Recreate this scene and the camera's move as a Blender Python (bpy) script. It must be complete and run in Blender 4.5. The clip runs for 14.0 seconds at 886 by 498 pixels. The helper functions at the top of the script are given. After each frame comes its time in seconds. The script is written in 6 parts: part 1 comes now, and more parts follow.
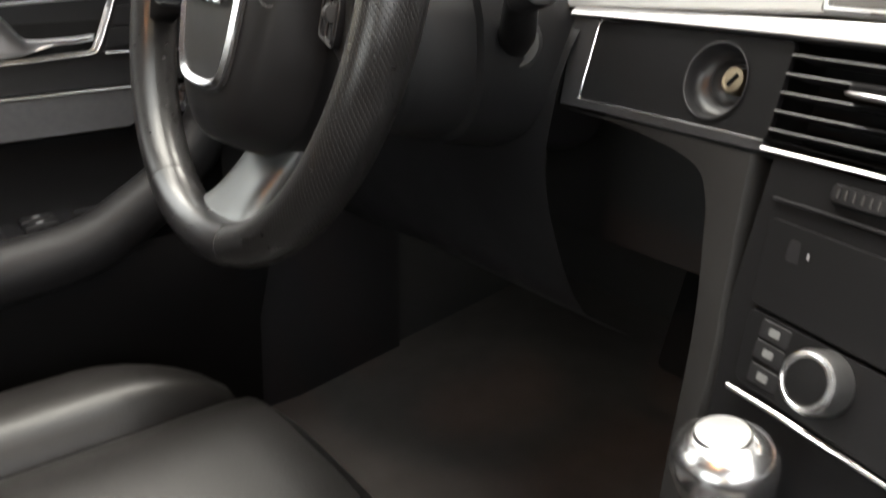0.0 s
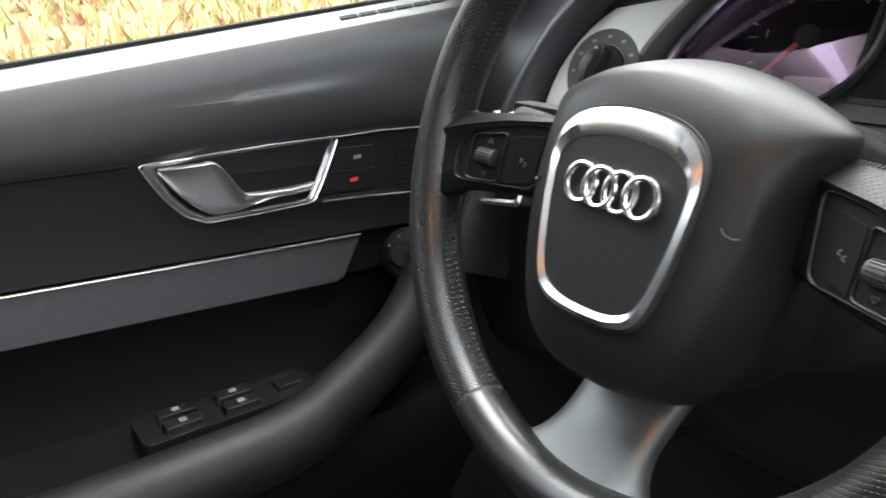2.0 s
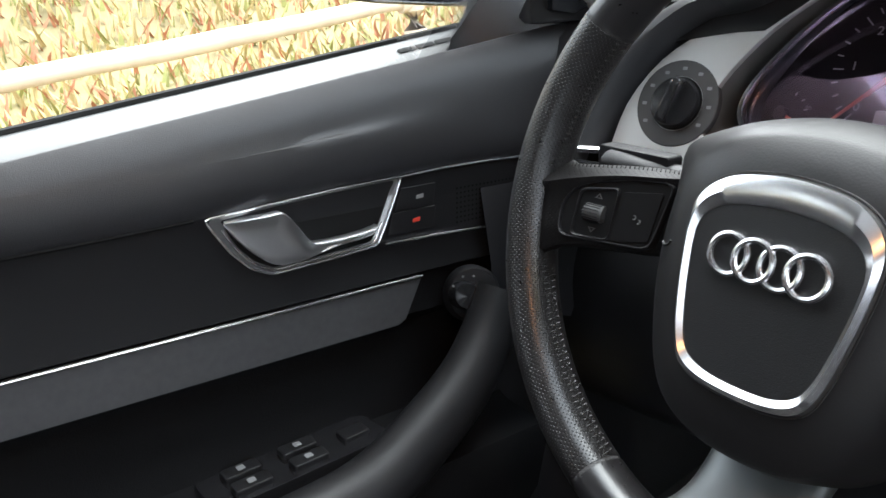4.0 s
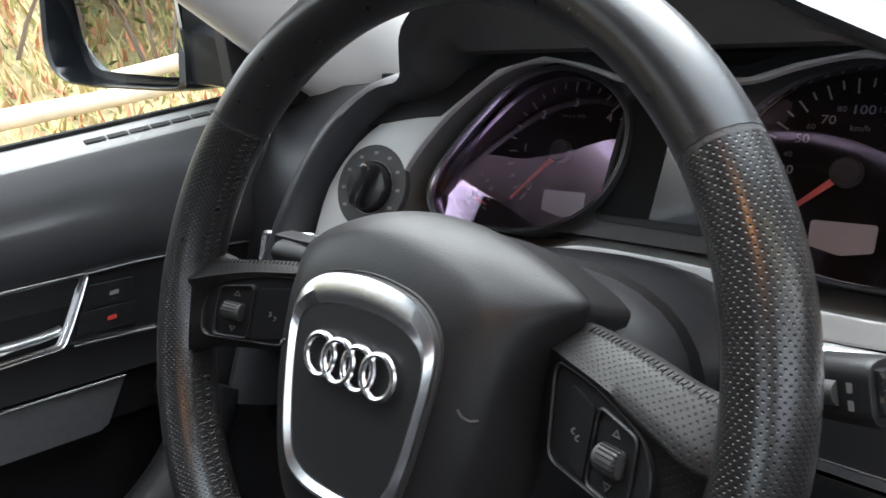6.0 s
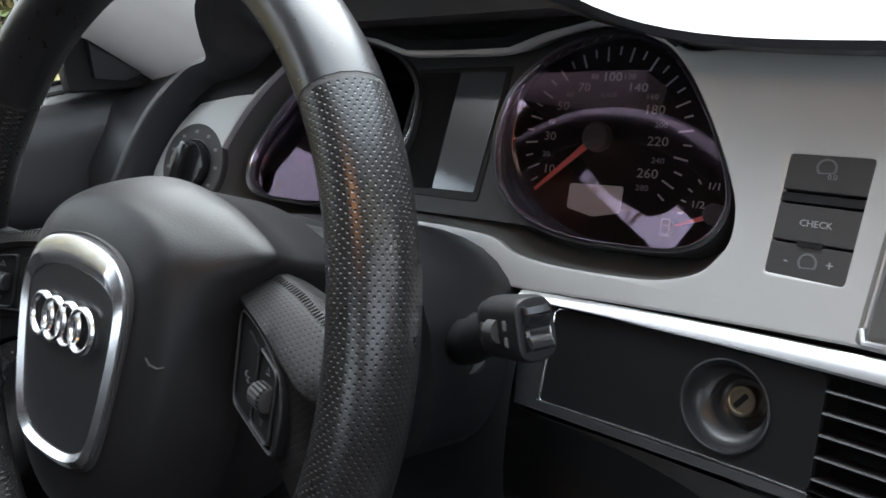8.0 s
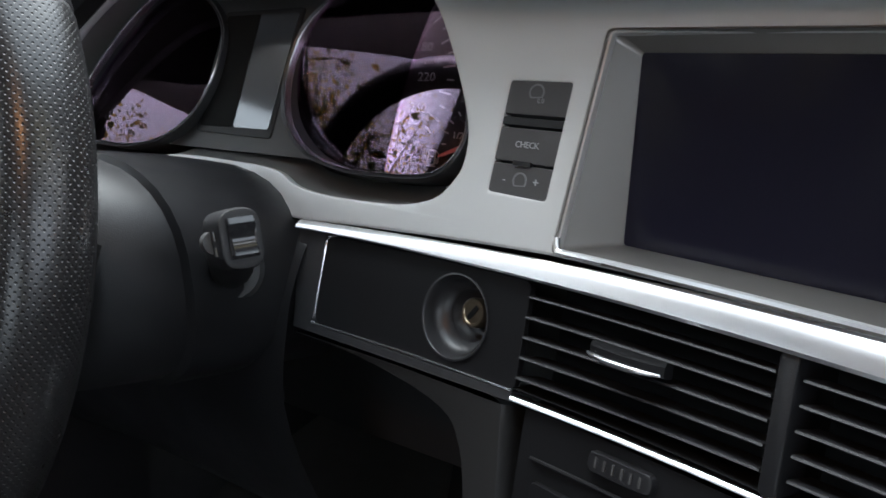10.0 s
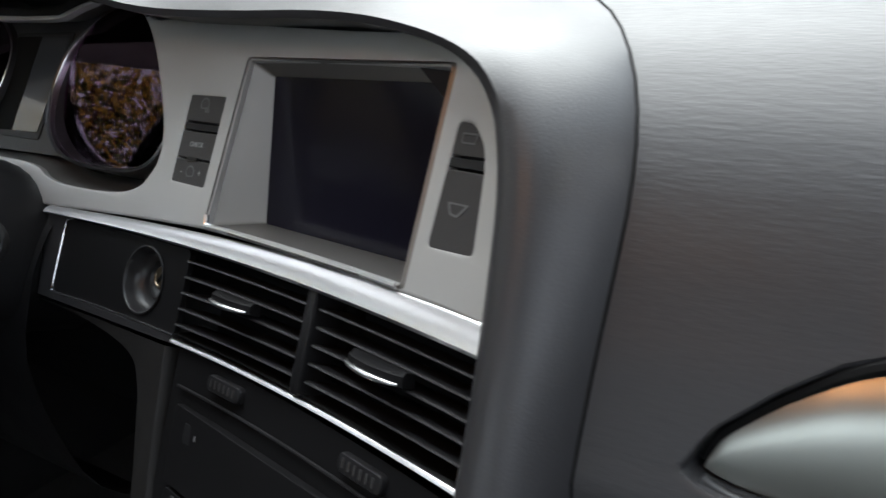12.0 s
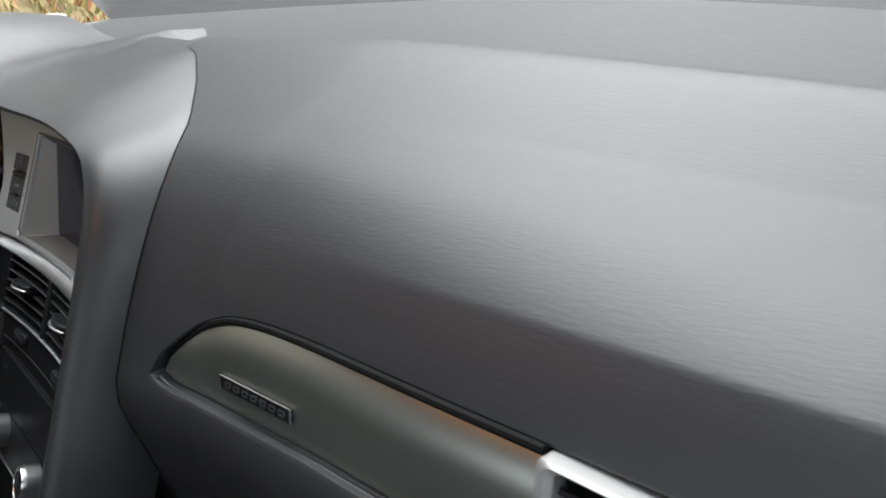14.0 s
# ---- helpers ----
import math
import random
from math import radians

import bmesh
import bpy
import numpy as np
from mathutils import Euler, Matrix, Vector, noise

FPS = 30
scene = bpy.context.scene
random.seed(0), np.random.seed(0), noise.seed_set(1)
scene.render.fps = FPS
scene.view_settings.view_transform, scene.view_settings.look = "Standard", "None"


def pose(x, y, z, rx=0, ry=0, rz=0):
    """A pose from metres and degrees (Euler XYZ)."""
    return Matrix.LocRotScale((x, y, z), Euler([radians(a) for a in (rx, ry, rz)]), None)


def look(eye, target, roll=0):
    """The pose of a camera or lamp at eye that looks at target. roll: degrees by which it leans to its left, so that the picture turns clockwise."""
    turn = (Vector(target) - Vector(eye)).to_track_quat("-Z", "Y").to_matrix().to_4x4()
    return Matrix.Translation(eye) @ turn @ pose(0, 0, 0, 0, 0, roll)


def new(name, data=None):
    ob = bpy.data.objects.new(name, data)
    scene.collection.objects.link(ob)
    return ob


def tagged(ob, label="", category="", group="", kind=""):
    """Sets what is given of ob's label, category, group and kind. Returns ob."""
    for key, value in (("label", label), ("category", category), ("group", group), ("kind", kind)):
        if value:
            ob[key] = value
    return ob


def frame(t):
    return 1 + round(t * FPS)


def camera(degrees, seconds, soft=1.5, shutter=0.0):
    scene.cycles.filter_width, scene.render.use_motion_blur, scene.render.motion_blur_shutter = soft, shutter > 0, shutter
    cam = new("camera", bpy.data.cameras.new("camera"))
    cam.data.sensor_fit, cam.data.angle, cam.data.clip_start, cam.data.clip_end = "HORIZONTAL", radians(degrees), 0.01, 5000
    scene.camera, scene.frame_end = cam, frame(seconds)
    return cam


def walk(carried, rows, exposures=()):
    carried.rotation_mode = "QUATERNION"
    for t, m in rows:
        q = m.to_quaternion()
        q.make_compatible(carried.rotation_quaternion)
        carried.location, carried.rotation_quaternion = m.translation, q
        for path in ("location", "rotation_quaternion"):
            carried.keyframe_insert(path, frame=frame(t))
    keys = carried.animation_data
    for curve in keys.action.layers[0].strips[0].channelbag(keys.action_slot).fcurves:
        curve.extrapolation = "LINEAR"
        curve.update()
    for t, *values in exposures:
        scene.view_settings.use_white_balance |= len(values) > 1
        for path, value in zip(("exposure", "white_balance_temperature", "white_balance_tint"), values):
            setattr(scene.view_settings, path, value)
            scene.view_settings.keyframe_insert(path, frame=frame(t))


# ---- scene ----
cam = camera(58.5, 14.0, shutter=0.25)
EXPOSURES = [(0, 3.25, 6950, 10), (0.6, 3.33, 6800, 10), (1.2, 3.38, 6500, 10), (2, 3.25, 6250, 9), (5, 2.93, 6000, 8), (7, 2.70, 5950, 8), (9.5, 2.45, 5850, 8), (11, 2.30, 5950, 8), (12, 1.85, 6050, 9), (13, 1.50, 6100, 10), (14, 1.58, 6150, 10)]
PATH = [
    (0, (0.113, -0.129, 0.895), (-1.384, 0.869, 0.02), -7.7),
    (0.3, (0.055, -0.144, 0.923), (-1.36, 1.028, 0.133), -7.4),
    (0.5, (0.029, -0.129, 0.943), (-1.384, 1.007, 0.099), -7.4),
    (0.6, (0.005, -0.143, 0.935), (-1.361, 1.07, 0.12), -5.7),
    (1, (-0.027, -0.152, 0.952), (-1.465, 0.986, 0.154), -5.1),
    (1.5, (-0.081, -0.179, 0.96), (-1.582, 0.897, 0.193), -6.1),
    (2, (-0.125, -0.201, 0.964), (-1.687, 0.806, 0.226), -6.7),
    (2.2, (-0.139, -0.211, 0.968), (-1.722, 0.76, 0.226), -6.9),
    (4.3, (-0.198, -0.234, 1.001), (-1.693, 0.851, 0.233), -7.6),
    (4.5, (-0.194, -0.217, 0.998), (-1.657, 0.916, 0.239), -7.1),
    (5, (-0.176, -0.18, 0.999), (-1.571, 1.059, 0.277), -6.6),
    (5.5, (-0.156, -0.156, 1.002), (-1.5, 1.156, 0.315), -6.6),
    (6, (-0.127, -0.134, 0.999), (-1.443, 1.223, 0.343), -6.7),
    (6.5, (-0.103, -0.122, 0.994), (-1.404, 1.251, 0.344), -6.6),
    (7, (-0.076, -0.107, 0.986), (-1.362, 1.276, 0.327), -6.5),
    (7.2, (-0.067, -0.101, 0.983), (-1.345, 1.289, 0.325), -6.6),
    (9.3, (0.032, -0.053, 0.96), (-1.171, 1.377, 0.247), -6.9),
    (9.5, (0.04, -0.052, 0.957), (-1.151, 1.384, 0.236), -6.8),
    (10, (0.068, -0.04, 0.948), (-1.081, 1.416, 0.2), -6.4),
    (10.5, (0.091, -0.033, 0.939), (-1.017, 1.446, 0.176), -6.2),
    (11, (0.143, -0.02, 0.945), (-0.888, 1.521, 0.195), -5.8),
    (11.5, (0.195, -0.033, 0.944), (-0.826, 1.538, 0.245), -4.3),
    (12, (0.262, -0.043, 0.944), (-0.779, 1.525, 0.269), -3.2),
    (12.5, (0.363, -0.036, 0.948), (-0.5, 1.639, 0.277), -0.6),
    (13, (0.452, -0.057, 0.98), (-0.565, 1.554, 0.369), -0.6),
    (13.5, (0.551, -0.056, 1.001), (-0.59, 1.43, 0.301), -2.4),
    (13.6, (0.565, -0.051, 1.01), (-0.585, 1.413, 0.279), -2.7),
    (14, (0.654, -0.063, 1.051), (-0.486, 1.388, 0.279), -5.5),
]
walk(cam, [(t, look(eye, target, roll)) for t, eye, target, roll in PATH], EXPOSURES)

# ---------------------------------------------------------------- light
world = bpy.data.worlds.new("overcast_sky")
scene.world = world
world.use_nodes = True
wn = world.node_tree.nodes
wl = world.node_tree.links
sky = wn.new("ShaderNodeTexSky")
sky.sky_type = "NISHITA"
sky.sun_disc = False
sky.sun_elevation = radians(56)
sky.sun_rotation = radians(-32)
sky.air_density, sky.dust_density, sky.ozone_density = 1.0, 6.0, 1.0
soft_sky = wn.new("ShaderNodeHueSaturation")
soft_sky.inputs["Saturation"].default_value = 0.25
wl.new(sky.outputs[0], soft_sky.inputs["Color"])
# a thick even cloud cover over the clear sky's glow
cloud = wn.new("ShaderNodeMix")
cloud.data_type = "RGBA"
cloud.inputs["Factor"].default_value = 0.75
cloud.inputs["B"].default_value = (5.2, 5.4, 5.7, 1)
wl.new(soft_sky.outputs[0], cloud.inputs["A"])
wl.new(cloud.outputs["Result"], wn["Background"].inputs["Color"])
wn["Background"].inputs["Strength"].default_value = 0.155
sun = new("sun", bpy.data.lights.new("sun", "SUN"))
sun.data.energy, sun.data.angle, sun.data.color = 1.7, radians(70), (1.0, 0.95, 0.88)
sun.matrix_world = look((-2.8, 4.4, 8.0), (0, 0, 0))

# The car stands level; its parts are laid out in axes that lean 8 degrees, about the steering wheel.
HUB = Vector((-0.371, 0.066, 0.855))
CAR = Matrix.Translation(HUB) @ Matrix.Rotation(radians(-8.0), 4, "X") @ Matrix.Translation(-HUB)


# ---------------------------------------------------------------- materials
def material(name, colour, rough=0.5, metal=0.0, grain=0.0, grain_size=900.0, mottle=0.0, mottle_size=25.0, spec=0.5, coat=0.0,
             bump_kind="noise", rough_vary=0.0, emit=0.0):
    m = bpy.data.materials.new(name)
    m.use_nodes = True
    n, l = m.node_tree.nodes, m.node_tree.links
    b = n["Principled BSDF"]
    b.inputs["Base Color"].default_value = (*colour, 1)
    b.inputs["Roughness"].default_value = rough
    b.inputs["Metallic"].default_value = metal
    b.inputs["Specular IOR Level"].default_value = spec
    b.inputs["Coat Weight"].default_value = coat
    b.inputs["Coat Roughness"].default_value = 0.08
    where = n.new("ShaderNodeTexCoord")
    if mottle > 0:
        t = n.new("ShaderNodeTexNoise")
        t.inputs["Scale"].default_value = mottle_size
        t.inputs["Detail"].default_value = 6
        l.new(where.outputs["Object"], t.inputs["Vector"])
        mix = n.new("ShaderNodeMix")
        mix.data_type = "RGBA"
        mix.inputs["A"].default_value = (*[c * (1 - mottle) for c in colour], 1)
        mix.inputs["B"].default_value = (*[min(1, c * (1 + mottle)) for c in colour], 1)
        l.new(t.outputs["Fac"], mix.inputs["Factor"])
        l.new(mix.outputs["Result"], b.inputs["Base Color"])
        if rough_vary > 0:
            r = n.new("ShaderNodeMapRange")
            r.inputs["From Min"].default_value, r.inputs["From Max"].default_value = 0.3, 0.7
            r.inputs["To Min"].default_value, r.inputs["To Max"].default_value = rough - rough_vary, rough + rough_vary
            l.new(t.outputs["Fac"], r.inputs["Value"])
            l.new(r.outputs["Result"], b.inputs["Roughness"])
    if grain > 0:
        bump = n.new("ShaderNodeBump")
        bump.inputs["Strength"].default_value = grain
        bump.inputs["Distance"].default_value = 0.0006
        if bump_kind == "holes":
            # staggered rows of pin holes, laid out along the leather
            sep = n.new("ShaderNodeSeparateXYZ")
            l.new(where.outputs["UV"], sep.inputs[0])
            waves = []
            for sign in (1, -1):
                a = n.new("ShaderNodeMath")
                a.operation = "MULTIPLY_ADD"
                a.inputs[1].default_value = sign
                l.new(sep.outputs["Y"], a.inputs[0])
                l.new(sep.outputs["X"], a.inputs[2])
                k = n.new("ShaderNodeMath")
                k.operation = "MULTIPLY"
                k.inputs[1].default_value = grain_size
                l.new(a.outputs[0], k.inputs[0])
                c = n.new("ShaderNodeMath")
                c.operation = "COSINE"
                l.new(k.outputs[0], c.inputs[0])
                waves.append(c)
            add = n.new("ShaderNodeMath")
            l.new(waves[0].outputs[0], add.inputs[0])
            l.new(waves[1].outputs[0], add.inputs[1])
            ramp = n.new("ShaderNodeMapRange")
            ramp.inputs["From Min"].default_value, ramp.inputs["From Max"].default_value = 0.95, 1.85
            ramp.inputs["To Min"].default_value, ramp.inputs["To Max"].default_value = 1.0, 0.4
            l.new(add.outputs[0], ramp.inputs["Value"])
            l.new(ramp.outputs["Result"], bump.inputs["Height"])
            bump.inputs["Distance"].default_value = 0.0009
            pit = n.new("ShaderNodeMath")
            pit.operation = "MULTIPLY"
            pit.inputs[1].default_value = spec
            l.new(ramp.outputs["Result"], pit.inputs[0])
            l.new(pit.outputs[0], b.inputs["Specular IOR Level"])
        else:
            g = n.new("ShaderNodeTexNoise" if bump_kind in ("noise", "crease") else "ShaderNodeTexVoronoi")
            g.inputs["Scale"].default_value = grain_size
            if bump_kind == "crease":
                # long shallow wrinkles, stretched along the dashboard
                stretch = n.new("ShaderNodeMapping")
                stretch.inputs["Scale"].default_value = (0.22, 1.0, 1.0)
                l.new(where.outputs["Object"], stretch.inputs["Vector"])
                l.new(stretch.outputs["Vector"], g.inputs["Vector"])
            else:
                l.new(where.outputs["Object"], g.inputs["Vector"])
            l.new(g.outputs[0], bump.inputs["Height"])
        l.new(bump.outputs["Normal"], b.inputs["Normal"])
    if emit:
        b.inputs["Emission Color"].default_value = (*colour, 1)
        b.inputs["Emission Strength"].default_value = emit
    return m


def sheet_glass(name, tint, gloss_tint, ior, rough=0.0):
    """Thin clear sheet: what lies behind shows through, and a Fresnel gloss lies on it."""
    m = bpy.data.materials.new(name)
    m.use_nodes = True
    n, l = m.node_tree.nodes, m.node_tree.links
    n.remove(n["Principled BSDF"])
    clear, gloss, mix, fres = (n.new("ShaderNode" + k) for k in ("BsdfTransparent", "BsdfGlossy", "MixShader", "Fresnel"))
    clear.inputs["Color"].default_value = (*tint, 1)
    gloss.inputs["Color"].default_value = (*gloss_tint, 1)
    gloss.inputs["Roughness"].default_value = rough
    fres.inputs["IOR"].default_value = ior
    l.new(fres.outputs[0], mix.inputs["Fac"])
    l.new(clear.outputs[0], mix.inputs[1])
    l.new(gloss.outputs[0], mix.inputs[2])
    l.new(mix.outputs[0], n["Material Output"].inputs["Surface"])
    return m


SOFT = material("soft_black_vinyl", (0.015, 0.015, 0.0165), 0.42, grain=0.35, grain_size=1400, mottle=0.12, rough_vary=0.04)
PAD = material("creased_grey_vinyl", (0.027, 0.027, 0.029), 0.46, spec=0.5, grain=0.22, grain_size=520, mottle=0.12, mottle_size=120, rough_vary=0.02, bump_kind="crease")
HARD = material("hard_black_plastic", (0.0092, 0.0092, 0.0101), 0.48, spec=0.32, grain=0.25, grain_size=1600, mottle=0.15, rough_vary=0.05)
DEEP = material("unlit_black_plastic", (0.030, 0.030, 0.030), 0.6, grain=0.2, grain_size=1200, mottle=0.2)
GREY_M = material("dark_satin_metal", (0.27, 0.27, 0.27), 0.28, metal=0.9, mottle=0.1, mottle_size=200)
FRAME = material("dark_satin_frame_metal", (0.10, 0.10, 0.104), 0.36, metal=0.85, mottle=0.1, mottle_size=200)
GREY = material("dark_grey_plastic", (0.039, 0.0375, 0.037), 0.5, grain=0.25, grain_size=1600, mottle=0.1)
PANEL = material("matt_black_switch_plastic", (0.0055, 0.0055, 0.006), 0.55, spec=0.16, grain=0.15, grain_size=1500, mottle=0.12)
DOOR_PAD = material("grained_door_vinyl", (0.0135, 0.0135, 0.0150), 0.44, spec=0.6, grain=0.35, grain_size=1400, mottle=0.12, rough_vary=0.04)
COWL = material("smooth_grey_vinyl", (0.026, 0.026, 0.028), 0.42, spec=0.6, grain=0.16, grain_size=900, mottle=0.1, rough_vary=0.04)
HANDLE = material("satin_nickel", (0.74, 0.74, 0.75), 0.34, metal=1.0, mottle=0.05, mottle_size=60)
CUP = material("satin_black_plastic", (0.016, 0.016, 0.017), 0.36, spec=0.5, grain=0.06, grain_size=1800, mottle=0.1)
LEG = material("charcoal_plastic", (0.011, 0.0106, 0.0103), 0.55, spec=0.3, grain=0.25, grain_size=1600, mottle=0.12)
LEATHER = material("smooth_black_leather", (0.0105, 0.010, 0.0105), 0.30, spec=0.68, grain=0.03, grain_size=950, mottle=0.10, mottle_size=180, rough_vary=0.03, bump_kind="cells")
COVER = material("grained_airbag_cover", (0.0085, 0.0081, 0.0086), 0.47, spec=0.30, grain=0.07, grain_size=900, mottle=0.15, rough_vary=0.05, bump_kind="cells")
HOLED = material("perforated_black_leather", (0.0095, 0.009, 0.009), 0.30, spec=0.60, grain=0.7, grain_size=2050, mottle=0.10, mottle_size=180, rough_vary=0.03, bump_kind="holes")
SEAT_SKIN = material("black_seat_leather", (0.0075, 0.0070, 0.0068), 0.38, spec=0.36, grain=0.12, grain_size=420, mottle=0.12, mottle_size=160, rough_vary=0.03, bump_kind="cells")
SPOKE_SKIN = material("worn_perforated_leather", (0.0080, 0.0076, 0.0076), 0.48, spec=0.20, grain=0.4, grain_size=1750, mottle=0.2, rough_vary=0.06, bump_kind="holes")
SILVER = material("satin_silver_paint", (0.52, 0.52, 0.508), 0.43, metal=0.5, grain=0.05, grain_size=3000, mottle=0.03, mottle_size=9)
# darker than the fascia's silver; for the screen frame and cluster surround
SILVER_F = material("darker_satin_silver", (0.235, 0.225, 0.212), 0.42, metal=0.7, mottle=0.03, mottle_size=9, grain=0.05, grain_size=3000)
STRIP = material("brushed_grey_metal", (0.11, 0.11, 0.115), 0.45, metal=0.6, mottle=0.16, mottle_size=160, grain=0.12, grain_size=700)
CHROME = material("polished_chrome", (0.86, 0.86, 0.87), 0.24, metal=1.0, mottle=0.02, mottle_size=60)
SATIN = material("satin_chrome", (0.86, 0.86, 0.87), 0.28, metal=1.0, mottle=0.02, mottle_size=25)
SPOKE = material("satin_grey_paint", (0.115, 0.12, 0.12), 0.40, metal=0.5, mottle=0.08, mottle_size=40, rough_vary=0.05)
GLOSS = material("gloss_black_plastic", (0.012, 0.012, 0.013), 0.12, mottle=0.2, mottle_size=30)
DIAL = material("matt_black_dial", (0.007, 0.007, 0.007), 0.7, spec=0.12, mottle=0.2, mottle_size=60)
WHITE = material("white_print", (0.40, 0.40, 0.40), 0.6, mottle=0.04)
PRINT = material("pale_grey_print", (0.30, 0.31, 0.31), 0.6, mottle=0.05)
FAINT = material("faint_grey_print", (0.13, 0.135, 0.135), 0.6, mottle=0.1)
KEY_PRINT = material("worn_key_print", (0.06, 0.062, 0.062), 0.6, mottle=0.1)
DIM = material("grey_print", (0.19, 0.195, 0.20), 0.6, mottle=0.05)
RED = material("red_print", (0.55, 0.05, 0.03), 0.5, mottle=0.05)
NEEDLE = material("red_needle", (0.75, 0.16, 0.12), 0.4, mottle=0.05)
LCD = material("pale_grey_display", (0.55, 0.56, 0.55), 0.4, mottle=0.03, mottle_size=200)
# blue-grey of the sky reflected in the display, put into the colour
LCD_BLUE = material("display_sky_sheen", (0.055, 0.062, 0.068), 0.10, spec=1.0, mottle=0.15, mottle_size=12)
SCREEN = material("dark_screen", (0.011, 0.0105, 0.018), 0.14, mottle=0.3, mottle_size=8, spec=0.18)
BRASS = material("worn_brass", (0.36, 0.29, 0.20), 0.3, metal=1.0, mottle=0.12, mottle_size=200)
MIRROR = material("mirror_silver", (0.88, 0.9, 0.88), 0.01, metal=1.0)
PAINT = material("black_car_paint", (0.006, 0.007, 0.009), 0.25, spec=0.35, mottle=0.2, mottle_size=4)
DOOR_LOW = material("black_door_cloth", (0.0045, 0.0045, 0.005), 0.8, spec=0.12, grain=0.4, grain_size=900, mottle=0.25)
LINING = material("dark_headliner_cloth", (0.035, 0.035, 0.036), 0.9, grain=0.08, grain_size=700, mottle=0.1)
CLOTH = material("pale_headliner_cloth", (0.68, 0.67, 0.65), 0.9, grain=0.08, grain_size=700, mottle=0.05)
CARPET = material("black_carpet", (0.060, 0.056, 0.053), 0.95, grain=0.8, grain_size=900, mottle=0.3)
LAMP = material("lit_warm_diffuser", (1.0, 0.42, 0.14), 0.4, emit=15.0)
LENS = sheet_glass("instrument_lens", (0.93, 0.93, 0.95), (0.84, 0.62, 0.82), 1.49)
PANE = sheet_glass("window_glass", (0.93, 0.96, 0.94), (1, 1, 1), 1.45)


# ---------------------------------------------------------------- mesh tools
def thing(name, base, label, category, group="", kind="", m=None):
    ob = new(name)
    ob.empty_display_size = 0.02
    ob.matrix_basis = (CAR if m is None else m) @ Matrix.Translation(base)
    ob["base"] = list(base)
    return tagged(ob, label, category, group, kind)


def finish(bm, smooth=40):
    bmesh.ops.recalc_face_normals(bm, faces=bm.faces)
    for f in bm.faces:
        f.smooth = True
    for e in bm.edges:
        e.smooth = not (len(e.link_faces) == 2 and e.calc_face_angle(0) > radians(smooth))


def mesh_of(name, bm, mat, smooth=40):
    finish(bm, smooth)
    me = bpy.data.meshes.new(name)
    bm.to_mesh(me)
    bm.free()
    me.materials.append(mat)
    return me


ROUNDED = {"upper_pad", "middle_pad", "lower_field", "cowl", "passenger_pad", "centre_cover", "spoke", "lower_spoke", "grip", "door_handle", "pull_grip", "hood_underside", "panel", "cushion", "bolster", "end_pad", "lower_panel", "shroud", "housing"}


def part(name, bm, mat, parent, label="", smooth=40):
    ob = new(name, mesh_of(name, bm, mat, smooth))
    ob.parent = parent
    if parent.type == "EMPTY":
        ob.matrix_basis = Matrix.Translation(-Vector(parent["base"]))
    if label:
        ob["label"] = label
    return ob if name in ROUNDED or len(ob.data.polygons) > 3000 else even(ob)


def solo(name, bm, mat, label, category, kind="", group="", smooth=40, m=None):
    """A thing or a piece of the setting that is one mesh."""
    ob = new(name, mesh_of(name, bm, mat, smooth))
    ob.matrix_basis = CAR if m is None else m
    return tagged(ob, label, category, group, kind)


def even(ob):
    """Flat faces stay flat beside their rounded edges."""
    mod = ob.modifiers.new("even_normals", "WEIGHTED_NORMAL")
    mod.keep_sharp = True
    return ob


def curve_through(points, n=8, closed=True):
    """A smooth line through a few points (Catmull-Rom)."""
    p = [np.array(q, float) for q in points]
    count, out = len(p), []
    for i in range(count if closed else count - 1):
        a, b, c, d = (p[(i + k) % count] if closed else p[min(max(i + k, 0), count - 1)] for k in (-1, 0, 1, 2))
        for s in range(n):
            t = s / n
            out.append(0.5 * (2 * b + (c - a) * t + (2 * a - 5 * b + 4 * c - d) * t * t + (3 * b - a - 3 * c + d) * t**3))
    if not closed:
        out.append(p[-1])
    return out


def rounded(points, r, n=4):
    """A polygon's outline with its corners rounded."""
    out, count = [], len(points)
    for i in range(count):
        a, b, c = (np.array(points[(i + k) % count], float) for k in (-1, 0, 1))
        ra = min(r, 0.45 * np.linalg.norm(a - b), 0.45 * np.linalg.norm(c - b))
        s, e = b + (a - b) / np.linalg.norm(a - b) * ra, b + (c - b) / np.linalg.norm(c - b) * ra
        for k in range(n + 1):
            t = k / n
            out.append((1 - t) ** 2 * s + 2 * t * (1 - t) * b + t * t * e)
    return out


def grid(rows, close_u=False, close_v=False, cap=False, bm=None):
    """A skin over rows of points."""
    bm = bm or bmesh.new()
    vs = [[bm.verts.new(p) for p in row] for row in rows]
    nr, nc = len(vs), len(vs[0])
    for i in range(nr if close_v else nr - 1):
        for j in range(nc if close_u else nc - 1):
            q = (vs[i][j], vs[i][(j + 1) % nc], vs[(i + 1) % nr][(j + 1) % nc], vs[(i + 1) % nr][j])
            bm.faces.new(q)
    if cap:
        bm.faces.new(vs[0][::-1])
        bm.faces.new(vs[-1])
    return bm


